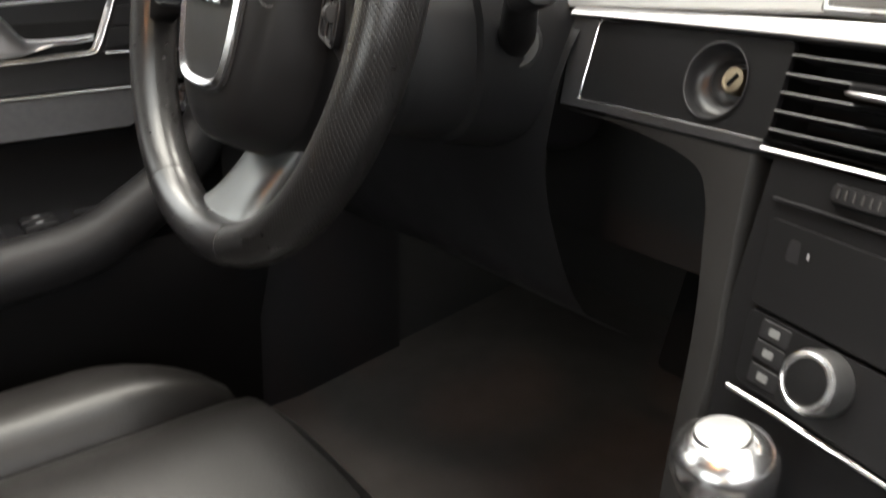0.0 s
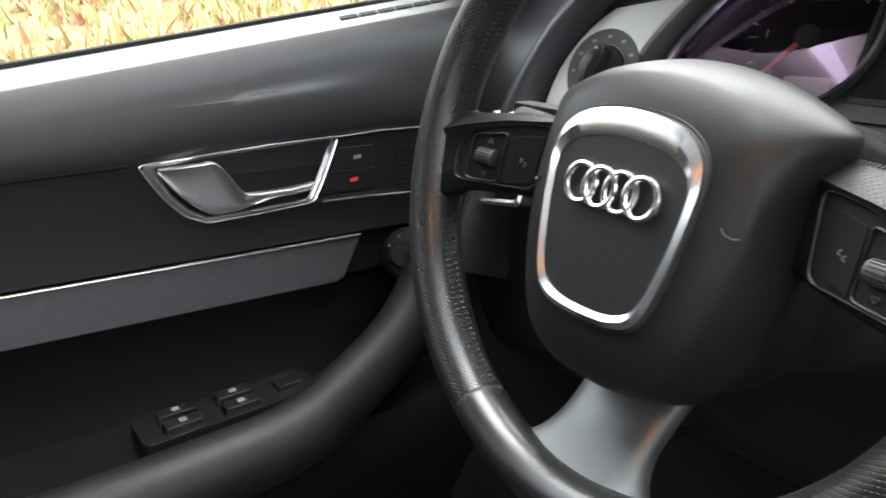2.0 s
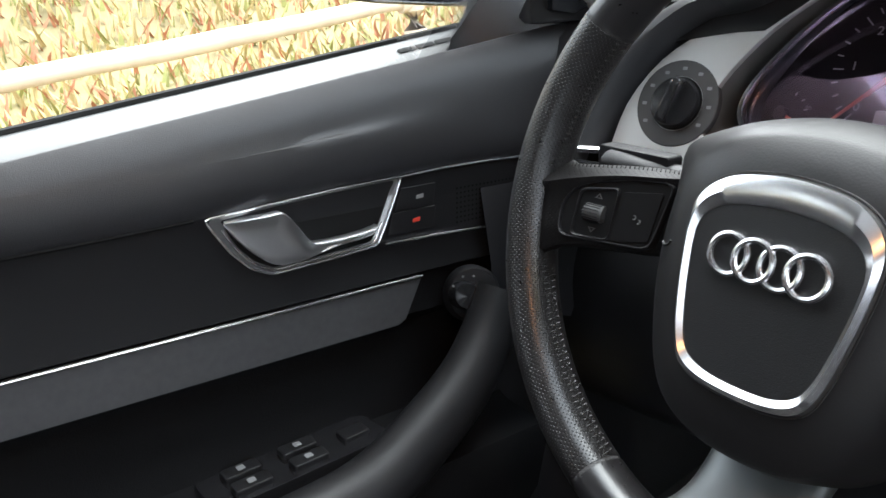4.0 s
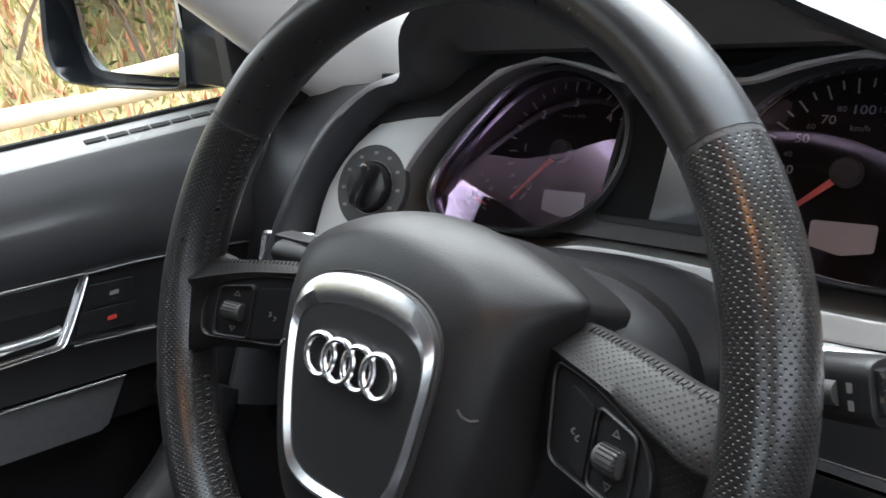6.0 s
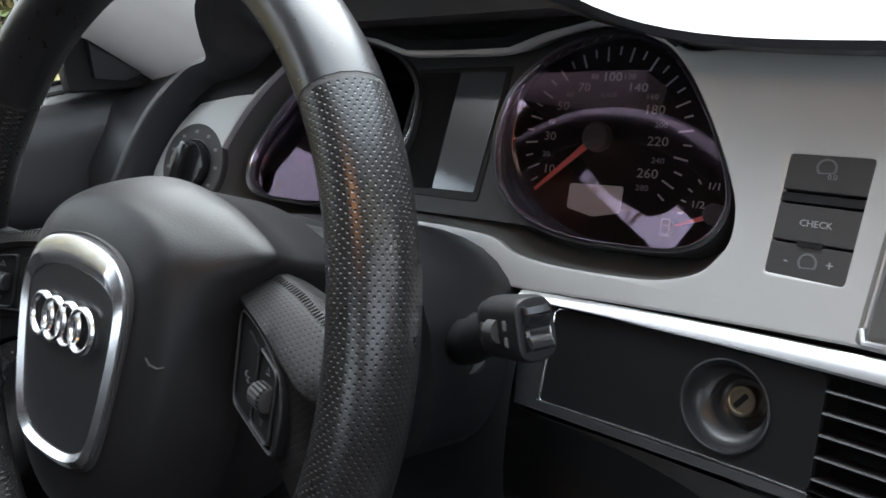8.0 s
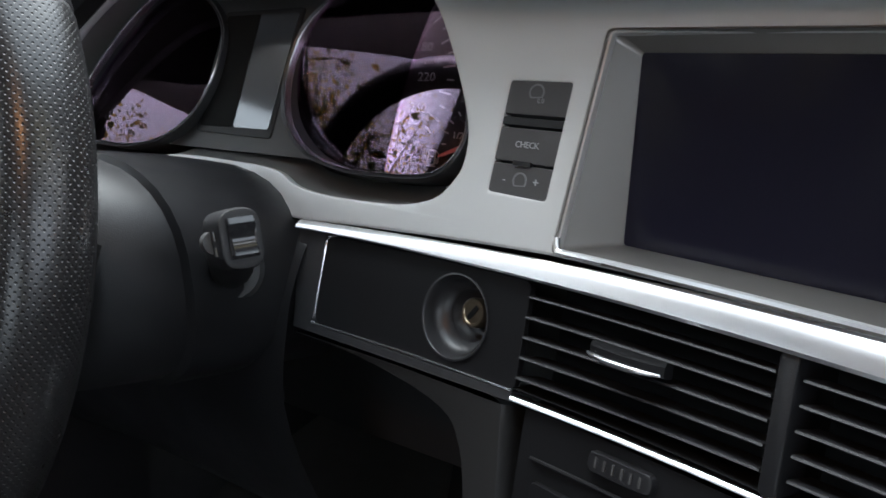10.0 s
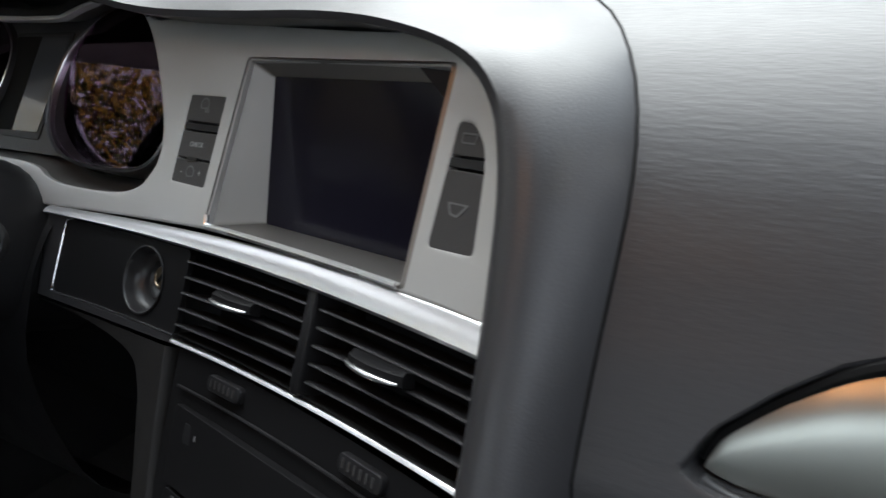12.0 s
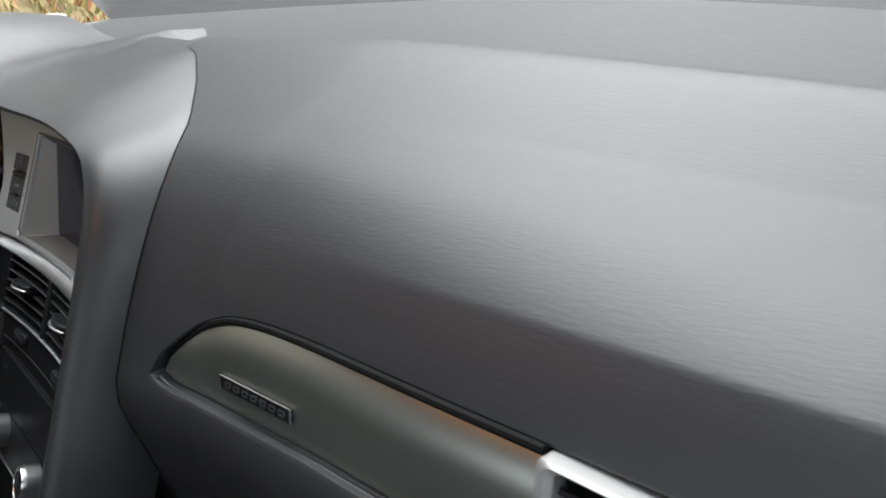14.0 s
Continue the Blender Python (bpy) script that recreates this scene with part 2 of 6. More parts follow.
def unwrap(bm, rows, close_u=True):
    """Lays out a skin's own lengths, in metres, as its UV."""
    uv = bm.loops.layers.uv.new("UVMap")
    nr, nc = len(rows), len(rows[0])
    mid = rows[nr // 2]
    across = [0.0]
    for j in range(nc):
        across.append(across[-1] + (Vector(mid[(j + 1) % nc]) - Vector(mid[j])).length)
    along = [0.0]
    for i in range(nr - 1):
        along.append(along[-1] + sum((Vector(rows[i + 1][j]) - Vector(rows[i][j])).length for j in range(nc)) / nc)
    bm.faces.ensure_lookup_table()
    per = nc if close_u else nc - 1
    for k, f in enumerate(bm.faces[:(nr - 1) * per]):
        i, j = divmod(k, per)
        for loop, (di, dj) in zip(f.loops, ((0, 0), (0, 1), (1, 1), (1, 0))):
            loop[uv].uv = (across[j + dj], along[i + di])
    return bm


def prism(outline, place, depth, bevel=0.0, bm=None, steps=2):
    """An outline in (u, v), laid out by place(u, v, w), from w = 0 back to w = -depth, with a rounded front edge."""
    pts = [np.array(p, float) for p in outline]
    c = sum(pts) / len(pts)
    rows = [[place(*p, -depth) for p in pts]]
    if bevel > 0:
        size = max(np.linalg.norm(p - c) for p in pts)
        rows.append([place(*p, -bevel) for p in pts])
        for k in range(1, steps + 1):
            a = k / steps * math.pi / 2
            s = 1 - bevel * (1 - math.cos(a)) / size
            rows.append([place(*(c + (p - c) * s), -bevel * (1 - math.sin(a))) for p in pts])
    else:
        rows.append([place(*p, 0) for p in pts])
    return grid(rows, close_u=True, cap=True, bm=bm)


def ring_of(outer, inner, place, depth, lift=0.0, bm=None):
    """A frame between two outlines with as many points each, raised by lift in the middle."""
    mid = [(np.array(a) + np.array(b)) / 2 for a, b in zip(outer, inner)]
    rows = [[place(*p, -depth) for p in outer], [place(*p, 0) for p in outer], [place(*p, lift) for p in mid],
            [place(*p, 0) for p in inner], [place(*p, -depth) for p in inner]]
    return grid(rows, close_u=True, bm=bm)


def tube(path, radius, n=10, closed=False, flat=1.0, up=(0, 0, 1), bm=None):
    """A round or flattened bar along a path; radius is a number or one number a point."""
    p = [Vector(q) for q in path]
    rows = []
    for i, q in enumerate(p):
        a, b = p[(i - 1) % len(p)] if closed or i else p[i], p[(i + 1) % len(p)] if closed or i < len(p) - 1 else p[i]
        t = (b - a).normalized()
        s = t.cross(Vector(up))
        s = s.normalized() if s.length > 1e-6 else t.orthogonal().normalized()
        w = s.cross(t)
        r = radius[i] if isinstance(radius, (list, tuple)) else radius
        rows.append([q + s * math.cos(k * 2 * math.pi / n) * r + w * math.sin(k * 2 * math.pi / n) * r * flat for k in range(n)])
    return grid(rows, close_u=True, close_v=closed, cap=not closed, bm=bm)


def lathe(profile, centre, axis, n=28, bm=None):
    """A turned body: profile of (radius, along) about an axis."""
    axis = Vector(axis).normalized()
    u = axis.orthogonal().normalized()
    v = axis.cross(u)
    rows = [[Vector(centre) + axis * h + (u * math.cos(k * 2 * math.pi / n) + v * math.sin(k * 2 * math.pi / n)) * max(r, 1e-5)
             for k in range(n)] for r, h in profile]
    return grid(rows, close_u=True, cap=True, bm=bm)


def block(lo, hi, bevel=0.0, bm=None):
    bm2 = bmesh.new()
    bmesh.ops.create_cube(bm2, size=1)
    lo, hi = Vector(lo), Vector(hi)
    for v in bm2.verts:
        v.co = Vector((lo[i] + (v.co[i] + 0.5) * (hi[i] - lo[i]) for i in range(3)))
    if bevel > 0:
        bmesh.ops.bevel(bm2, geom=bm2.edges[:], offset=bevel, segments=2, affect="EDGES", profile=0.5)
    return bm2


def text_mesh(text, size, place, bm=None, wide=1.0):
    """Lettering in the built-in font, centred on u = v = 0 and laid out by place(u, v, w)."""
    c = bpy.data.curves.new("lettering", "FONT")
    c.body, c.size, c.align_x, c.align_y = text, size, "CENTER", "CENTER"
    c.extrude, c.resolution_u = 0.00012, 2
    tmp = bpy.data.objects.new("lettering", c)
    me = bpy.data.meshes.new_from_object(tmp)
    out = bm or bmesh.new()
    start = len(out.verts)
    out.from_mesh(me)
    out.verts.ensure_lookup_table()
    for v in out.verts[start:]:
        v.co = Vector(place(v.co.x * wide, v.co.y, v.co.z))
    bpy.data.objects.remove(tmp)
    bpy.data.meshes.remove(me)
    bpy.data.curves.remove(c)
    return out


# The fascia's curved, leaning face, and other faces that things are laid out on.
def fascia_y(x):
    return (((0.30856773 * x + 0.13224282) * x - 0.41577953) * x - 0.24037916) * x + 0.22907903


def on_fascia(x, z, w=0.0):
    """A place on the fascia at x and height z, w metres proud of it."""
    slope = (fascia_y(x + 0.001) - fascia_y(x - 0.001)) / 0.002
    n = Vector((slope, -1, 0.33)).normalized()
    return Vector((x, fascia_y(x) + 0.33 * (z - 0.82), z)) + n * w


def flat_on_fascia(x, z):
    """A local layout about one place of the fascia."""
    c = on_fascia(x, z)
    a = (on_fascia(x + 0.005, z) - c).normalized()
    b = (on_fascia(x, z + 0.005) - c).normalized()
    n = b.cross(a).normalized()
    n = n if n.y < 0 else -n
    return lambda u, v, w=0.0: c + a * u + b * v + n * w


def pierced(outline, holes, thick, w, bevel=0.0012, cuts=0.04):
    """A sheet laid on the fascia, with openings right through it."""
    c = bpy.data.curves.new("panel_outline", "CURVE")
    c.dimensions, c.fill_mode, c.extrude, c.bevel_depth, c.bevel_resolution = "2D", "BOTH", thick / 2, bevel, 1
    for loop in (outline, *holes):
        line = c.splines.new("POLY")
        line.points.add(len(loop) - 1)
        for q, p in zip(line.points, loop):
            q.co = (p[0], p[1], 0, 1)
        line.use_cyclic_u = True
    tmp = bpy.data.objects.new("panel_outline", c)
    bm = bmesh.new()
    bm.from_mesh(bpy.data.meshes.new_from_object(tmp))
    bpy.data.objects.remove(tmp)
    bmesh.ops.remove_doubles(bm, verts=bm.verts, dist=1e-6)
    for x in np.arange(-0.62, 0.18, cuts):
        bmesh.ops.bisect_plane(bm, geom=bm.verts[:] + bm.edges[:] + bm.faces[:], plane_co=(x, 0, 0), plane_no=(1, 0, 0))
    for v in bm.verts:
        v.co = on_fascia(v.co.x, v.co.y, v.co.z + w)
    return bm


LEAN = 0.272


def on_dial(cx):
    """Layout of an instrument's face about its needle's hub."""
    c, up, n = Vector((cx, 0.325, 0.905)), Vector((0, math.sin(LEAN), math.cos(LEAN))), Vector((0, -math.cos(LEAN), math.sin(LEAN)))
    return lambda u, v, w=0.0: c + Vector((u, 0, 0)) + up * v + n * w


TILT = radians(14.5)
W_UP, W_OUT = Vector((0, math.sin(TILT), math.cos(TILT))), Vector((0, -math.cos(TILT), math.sin(TILT)))


TURN = radians(1.7)


def on_wheel(u, v, w=0.0):
    """The wheel's own layout; it stands turned a little to the right."""
    u, v = u * math.cos(TURN) + v * math.sin(TURN), v * math.cos(TURN) - u * math.sin(TURN)
    return HUB + Vector((u, 0, 0)) + W_UP * v + W_OUT * w


def belly(x):
    """How far the passenger's side swells out towards the door."""
    return 0.115 * max(0.0, x - 0.25)


def on_pad(x, z, w=0.0):
    """The face that the passenger's trim panel and vent are laid out on."""
    return Vector((x, 0.1955 + 0.10 * (z - 0.8) - belly(x) - 0.995 * w, z + 0.10 * w))


# upper and lower edge of the passenger's trim panel, as heights over x
TRIM_TOP = [(0.2085, 0.8010), (0.2105, 0.8060), (0.2155, 0.8135), (0.232, 0.8280), (0.2485, 0.8395), (0.272, 0.8490), (0.297, 0.8535), (0.325, 0.8555), (0.36, 0.8560), (0.40, 0.8555), (0.45, 0.8548), (0.512, 0.8545)]
TRIM_LOW = [(0.2085, 0.8005), (0.2120, 0.7985), (0.2200, 0.7963), (0.235, 0.7950), (0.265, 0.7947), (0.30, 0.7960), (0.36, 0.7975), (0.41, 0.7970), (0.512, 0.7965)]


def height_on(edge, x):
    return float(np.interp(x, [p[0] for p in edge], [p[1] for p in edge]))


def on_door(y, z, w=0.0):
    return Vector((-0.705 + w, y, z))


# ---------------------------------------------------------------- the car's shell
def shell():
    level = Matrix()
    solo("floor", block((-0.76, -1.25, 0.27), (0.76, 0.66, 0.30)), CARPET, "black carpeted cabin floor", "floor", "structure", m=level)
    solo("firewall", block((-0.76, 0.62, 0.27), (0.76, 0.66, 0.86)), DEEP, "black carpeted bulkhead behind the pedals", "wall", "structure", m=level)
    for side in (-1, 1):
        solo("footwell_side", block((side * 0.74 - 0.02, 0.20, 0.27), (side * 0.74 + 0.02, 0.66, 0.84)), DEEP, "black carpeted footwell side", "wall", "structure", m=level)
    # roof lining, arched, from the windscreen's upper edge to the rear; unseen, dark for the dials' reflections
    rows = [[Vector((0.60 * s, y, 1.365 - 0.05 * s * s - 0.024 * max(0, (y + 0.45) / 0.25) ** 2)) for s in np.linspace(-1, 1, 13)] for y in np.linspace(-0.15, -1.25, 12)]
    bm = grid(rows)
    bmesh.ops.solidify(bm, geom=bm.faces[:], thickness=0.03)
    solo("ceiling", bm, LINING, "dark fabric headliner of the car", "ceiling", "structure", m=level)
    for side in (-1, 1):
        path = curve_through([(side * 0.745, 0.58, 0.81), (side * 0.735, 0.465, 0.895), (side * 0.70, 0.24, 1.065), (side * 0.65, 0.01, 1.205), (side * 0.60, -0.20, 1.310)], 5, False)
        solo("windscreen_pillar", tube(path, [0.056 - 0.018 * k / len(path) for k in range(len(path))], 20, flat=1.6), CLOTH,
             "pale grey trimmed windscreen pillar", "pillar", "structure", m=level)
        solo("door_pillar", tube(curve_through([(side * 0.74, -0.60, 0.40), (side * 0.72, -0.62, 0.85), (side * 0.60, -0.66, 1.31)], 5, False), 0.055, 12, flat=1.3),
             SOFT, "black trimmed pillar between the doors", "pillar", "structure", m=level)
        solo("roof_rail", tube(curve_through([(side * 0.60, -0.20, 1.305), (side * 0.60, -0.5, 1.325), (side * 0.60, -1.2, 1.31)], 5, False), 0.035, 10),
             LINING, "dark trimmed roof rail above the doors", "trim", "structure", m=level)
        # unseen rear walls, pillars and panes, added and sized for the light let in
        solo("wall_side", block((side * 0.72 - 0.02, -1.25, 0.30), (side * 0.72 + 0.02, -0.60, 0.87)), SOFT, "dark rear door trim", "wall", "structure", m=level)
        solo("rear_pillar", tube(curve_through([(side * 0.71, -1.30, 0.80), (side * 0.66, -1.24, 1.05), (side * 0.60, -1.18, 1.31)], 5, False), 0.06, 12, flat=1.3),
             SOFT, "black trimmed rear pillar", "pillar", "structure", m=level)
        g = solo("window_3" if side < 0 else "window_4", grid([[Vector((side * (0.735 - 0.125 * k), y, 0.865 + 0.43 * k)) for y in (-1.2, -0.9, -0.62)] for k in (0, 0.5, 1)]), PANE,
                 "clear rear door window", "window", "structure", m=level)
        g.visible_shadow = False
    solo("wall_rear", block((-0.76, -1.28, 0.30), (0.76, -1.23, 0.92)), SOFT, "dark rear seat back and shelf", "wall", "structure", m=level)
    g = solo("window_5", grid([[Vector((q * (0.66 - 0.08 * k), -1.25 + 0.05 * k, 0.92 + 0.40 * k)) for q in (-1, 0, 1)] for k in (0, 0.5, 1)]), PANE, "clear rear window", "window", "structure", m=level)
    g.visible_shadow = False
    # glass
    scr = [[Vector((q * (0.73 - 0.14 * k), 0.84 - 1.02 * k, 0.90 + 0.44 * k + 0.03 * math.sin(math.pi * k))) + Vector((0, 0.10 * (1 - q * q) * (1 - k), 0)) for q in np.linspace(-1, 1, 11)]
           for k in np.linspace(0, 1, 7)]
    glass = solo("window_1", grid(scr), PANE, "clear curved windscreen", "windscreen", "structure", m=level)
    glass.visible_shadow = False
    g = solo("window_2", grid([[Vector((-0.745 + 0.13 * k, y, 0.84 + 0.46 * k)) for y in (-0.6, -0.2, 0.36 - 0.52 * k)] for k in (0, 0.5, 1)]), PANE, "clear front door window", "window", "structure", m=level)
    g.visible_shadow = False
    # the passenger's door stands open; its sill closes the floor
    solo("door_sill", block((0.70, -0.62, 0.27), (0.78, 0.30, 0.40), 0.01), HARD, "black plastic sill of the open doorway", "sill", "structure", m=level)
    # unseen panel added across the open doorway; it blocks low side light
    solo("door_2", block((0.735, -0.60, 0.30), (0.775, 0.40, 0.90), 0.012), SOFT, "unseen black panel added across the passenger's doorway", "door", "structure", m=level)
    # courtesy lamp between the sun visors, lit while the door is open
    lamp = thing("roof_lamp", (0.0, -0.27, 1.325), "black roof console with a lit warm courtesy lamp", "ceiling lamp", m=level)
    part("housing", block((-0.09, -0.36, 1.312), (0.09, -0.20, 1.345), 0.008), HARD, lamp, "black lamp housing")
    part("diffuser", block((-0.035, -0.305, 1.306), (0.035, -0.265, 1.318), 0.004), LAMP, lamp, "glowing warm diffuser")


shell()


# ---------------------------------------------------------------- dashboard
def dashboard():
    dash = thing("dashboard", (0, 0.35, 0.72), "black dashboard with satin silver fascia and padded cowl", "dashboard")

    top = [(0.1295, 0.850), (0.126, 0.88), (0.120, 0.905), (0.104, 0.926), (0.078, 0.939), (0.0, 0.943), (-0.10, 0.948), (-0.165, 0.9525), (-0.196, 0.9525), (-0.217, 0.9645), (-0.251, 0.9725), (-0.287, 0.9660),
           (-0.311, 0.9583), (-0.35, 0.9577), (-0.389, 0.9588), (-0.416, 0.9668), (-0.449, 0.9725), (-0.486, 0.9640), (-0.53, 0.945), (-0.566, 0.930), (-0.597, 0.907), (-0.617, 0.873), (-0.622, 0.836)]
    low = [(-0.615, 0.822), (-0.52, 0.820), (-0.46, 0.836), (-0.40, 0.8455), (-0.345, 0.8465), (-0.315, 0.8435), (-0.296, 0.835), (-0.280, 0.8265), (-0.268, 0.8265), (-0.1, 0.8335), (0.128, 0.8335)]
    outline = [tuple(q) for q in curve_through(top, 3, False)] + low
    part("fascia", pierced(outline, [HOLE_CLUSTER, HOLE_SCREEN, HOLE_CHECK, HOLE_RIGHT], 0.004, -0.002), SILVER, dash, "satin silver fascia panel")

    # chrome bar under the fascia and thin chrome line under the vents
    def strip(name, x0, x1, low, high, w, mat, label):
        rows = []
        for x in np.linspace(x0, x1, 40):
            z0, z1 = low(x), high(x)
            prof = [(z0, -0.006), (z0, w), (z0 + (z1 - z0) * 0.12, w * 1.25), (z0 + (z1 - z0) * 0.5, w * 1.05), (z0 + (z1 - z0) * 0.9, w * 0.5), (z1, w * 0.2), (z1, -0.006)]
            rows.append([on_fascia(x, z, p) for z, p in prof])
        part(name, grid(rows, close_u=True, cap=True), mat, dash, label)

    strip("upper_strip", -0.270, 0.129, lambda x: 0.8200, lambda x: 0.8325 + 0.027 * min(0, x), 0.004, SATIN, "satin chrome strip")
    strip("lower_strip", -0.106, 0.129, lambda x: 0.7667 + 0.004 * max(0, (x + 0.1) / 0.23), lambda x: 0.7688 + 0.004 * max(0, (x + 0.1) / 0.23), 0.0014, SATIN, "thin chrome strip")
    left = [(-0.2700, 0.8205), (-0.2475, 0.8200), (-0.2475, 0.7700), (-0.106, 0.7702), (-0.106, 0.7660), (-0.2630, 0.7660)]
    part("storage_frame", prism(left, lambda x, z, w: on_fascia(x, z, w + 0.0004), 0.006, 0.0), FRAME, dash, "grey metal frame of the small panel")
    line = [(-0.240, 0.8196), (-0.2445, 0.8185), (-0.2468, 0.8145), (-0.2472, 0.795), (-0.2475, 0.776), (-0.2465, 0.7718), (-0.243, 0.7705), (-0.18, 0.7705), (-0.106, 0.7708)]
    part("chrome_edge", tube([on_fascia(x, z, 0.0006) for x, z in curve_through(line, 3, False)], 0.0007, 6), CHROME, dash, "fine chrome edge")
    # vertical chrome end at the right of the vents
    part("end_strip", tube([on_fascia(0.1275, z, 0.001) for z in np.linspace(0.765, 0.825, 8)], 0.0028, 8), SATIN, dash, "satin chrome end strip")

    # cowl: padded roll that frames the fascia
    arch = [(-0.640, 0.700, 0.028, 0.045), (-0.637, 0.770, 0.028, 0.045), (-0.632, 0.820, 0.024, 0.045), (-0.624, 0.865, 0.020, 0.045), (-0.604, 0.905, 0.020, 0.045), (-0.570, 0.935, 0.024, 0.045),
            (-0.540, 0.943, 0.033, 0.05), (-0.518, 0.953, 0.055, 0.055), (-0.497, 0.975, 0.078, 0.055), (-0.462, 1.002, 0.088, 0.055), (-0.40, 1.021, 0.092, 0.055),
            (-0.33, 1.008, 0.086, 0.055), (-0.265, 0.980, 0.064, 0.058), (-0.215, 0.961, 0.048, 0.06), (-0.16, 0.952, 0.036, 0.062), (-0.08, 0.948, 0.034, 0.061),
            (0.0, 0.946, 0.032, 0.0596), (0.048, 0.9415, 0.029, 0.0540), (0.084, 0.932, 0.024, 0.0525), (0.106, 0.914, 0.022, 0.0598), (0.118, 0.885, 0.021, 0.0592),
            (0.1245, 0.84, 0.021, 0.0522), (0.128, 0.79, 0.021, 0.0465), (0.129, 0.73, 0.021, 0.0475), (0.128, 0.66, 0.021, 0.046), (0.124, 0.56, 0.021, 0.045)]
    line = curve_through(arch, 4, False)
    rows = []
    for i, (x, z, d, wide) in enumerate(line):
        a, b = line[max(i - 1, 0)], line[min(i + 1, len(line) - 1)]
        t = np.array([b[0] - a[0], b[1] - a[1]])
        t /= np.linalg.norm(t)
        n = np.array([-t[1], t[0]])
        top_share = max(0.0, n[1]) ** 2
        k = wide / 0.060
        side = [(0.0, -0.03), (0.001, 0.0), (0.0035, d * 0.5), (0.008, d * 0.86), (0.0135, d), (0.020, d * 0.98), (0.028, d * 0.80), (0.037, d * 0.42), (0.046, -0.004), (0.054, -0.022), (0.060, -0.038), (0.062, -0.06)]
        f = min(1.0, 0.045 / d) * (1 + 0.327 * min(1.0, max(0.0, (x + 0.24) / 0.14)))
        top_share *= min(1.0, max(0.0, (x + 0.60) / 0.12))
        sink = 1 - 0.45 * min(1.0, max(0.0, (x + 0.16) / 0.08))
        over = [(0.0, -0.03), (0.0, 0.0), (-0.001, d * 0.6), (-0.001, d * 0.92), (0.0025, d), (0.008 * f, d - 0.010), (0.016 * f, d - 0.03), (0.028 * f, d - 0.06), (0.042 * f, d - 0.10), (0.058 * f, d - 0.145), (0.070 * f * sink, d - 0.19), (0.076 * f * sink * sink, d - 0.24)]
        prof = [(p[0] + (q[0] - p[0]) * top_share, p[1] + (q[1] - p[1]) * top_share) for p, q in zip(side, over)]
        rows.append([on_fascia(x + n[0] * o * k, z + n[1] * o * k, 0.0) + Vector((0, -0.95 - 0.03 * top_share, 0.31 - 0.19 * top_share)) * p for o, p in prof])
    rows_cowl = rows
    part("cowl", grid(rows), COWL, dash, "padded dark grey cowl")
    # black edge of the hood that laps over the fascia's upper rim
    under = [(-0.616, 0.909), (-0.591, 0.921), (-0.563, 0.926), (-0.543, 0.929), (-0.524, 0.9305), (-0.483, 0.9635), (-0.448, 0.972), (-0.415, 0.9665), (-0.388, 0.9585), (-0.35, 0.9575), (-0.309, 0.958),
             (-0.285, 0.9655), (-0.250, 0.972), (-0.216, 0.9635), (-0.203, 0.955)]
    over_edge = [(-0.196, 0.9585), (-0.217, 0.9695), (-0.251, 0.979), (-0.287, 0.972), (-0.311, 0.964), (-0.35, 0.9635), (-0.389, 0.965), (-0.416, 0.973), (-0.449, 0.979), (-0.486, 0.972), (-0.53, 0.953), (-0.566, 0.938), (-0.602, 0.915)]
    part("hood_edge", prism(under + over_edge, lambda x, z, w: on_fascia(x, z, w + 0.0020), 0.004), HARD, dash, "black rim of the instrument hood")
    # inner skin that closes the depth over the dials
    rows = [[on_fascia(x, z, -0.02), Vector((x * 0.985 - 0.005, 0.345 + 0.33 * (min(z, 0.975) - 0.9), min(z, 0.972))), rows[i + 20][-1]] for i, (x, z, d, w) in enumerate(line[20:60])]
    part("cowl_lining", grid(rows), DEEP, dash, "black cowl lining")
    # underside of the hood, sweeping from its lip back to the dials
    rows = []
    for i, (x, z, d, w) in enumerate(line):
        if -0.520 < x < -0.190:
            lip = rows_cowl[i][3]
            low = min(0.9745, z + 0.002)
            rows.append([lip + Vector((0, 0.001, 0.0)), lip.lerp(Vector((x, 0.262, low)), 0.45) + Vector((0, 0.004, 0)), Vector((x, 0.264, low + 0.002)), Vector((x, 0.30, low)), Vector((x, 0.352, low))])
    part("hood_underside", grid(rows), DEEP, dash, "black underside of the instrument hood")

    # passenger's side pad
    prof = [(0.60, 0.262), (0.66, 0.226), (0.70, 0.205), (0.745, 0.189), (0.765, 0.1825), (0.785, 0.1825), (0.80, 0.187), (0.83, 0.1965), (0.845, 0.2020), (0.870, 0.2115), (0.895, 0.2245), (0.918, 0.2420), (0.940, 0.2675), (0.960, 0.3040),
            (0.979, 0.3410), (0.997, 0.3760), (1.009, 0.4010), (1.0145, 0.4170)]
    prof = curve_through(prof, 6, False)
    pz, py = [p[0] for p in prof], [p[1] for p in prof]
    rows = []
    for x0 in [0.135, 0.150, 0.165, 0.180, 0.192, 0.200, 0.2030] + list(np.linspace(0.2042, 0.215, 10)) + list(np.linspace(0.2175, 0.31, 32)) + list(np.linspace(0.32, 0.74, 44)):
        # a slot follows the trim panel's outline; it closes to a point at the panel's tip
        lo, hi = height_on(TRIM_LOW, x0 + 0.0045) - 0.0005, height_on(TRIM_TOP, x0 + 0.0045) + 0.0020
        deep = 0.016 * min(1.0, max(0.0, (x0 - 0.2035) / 0.0015))
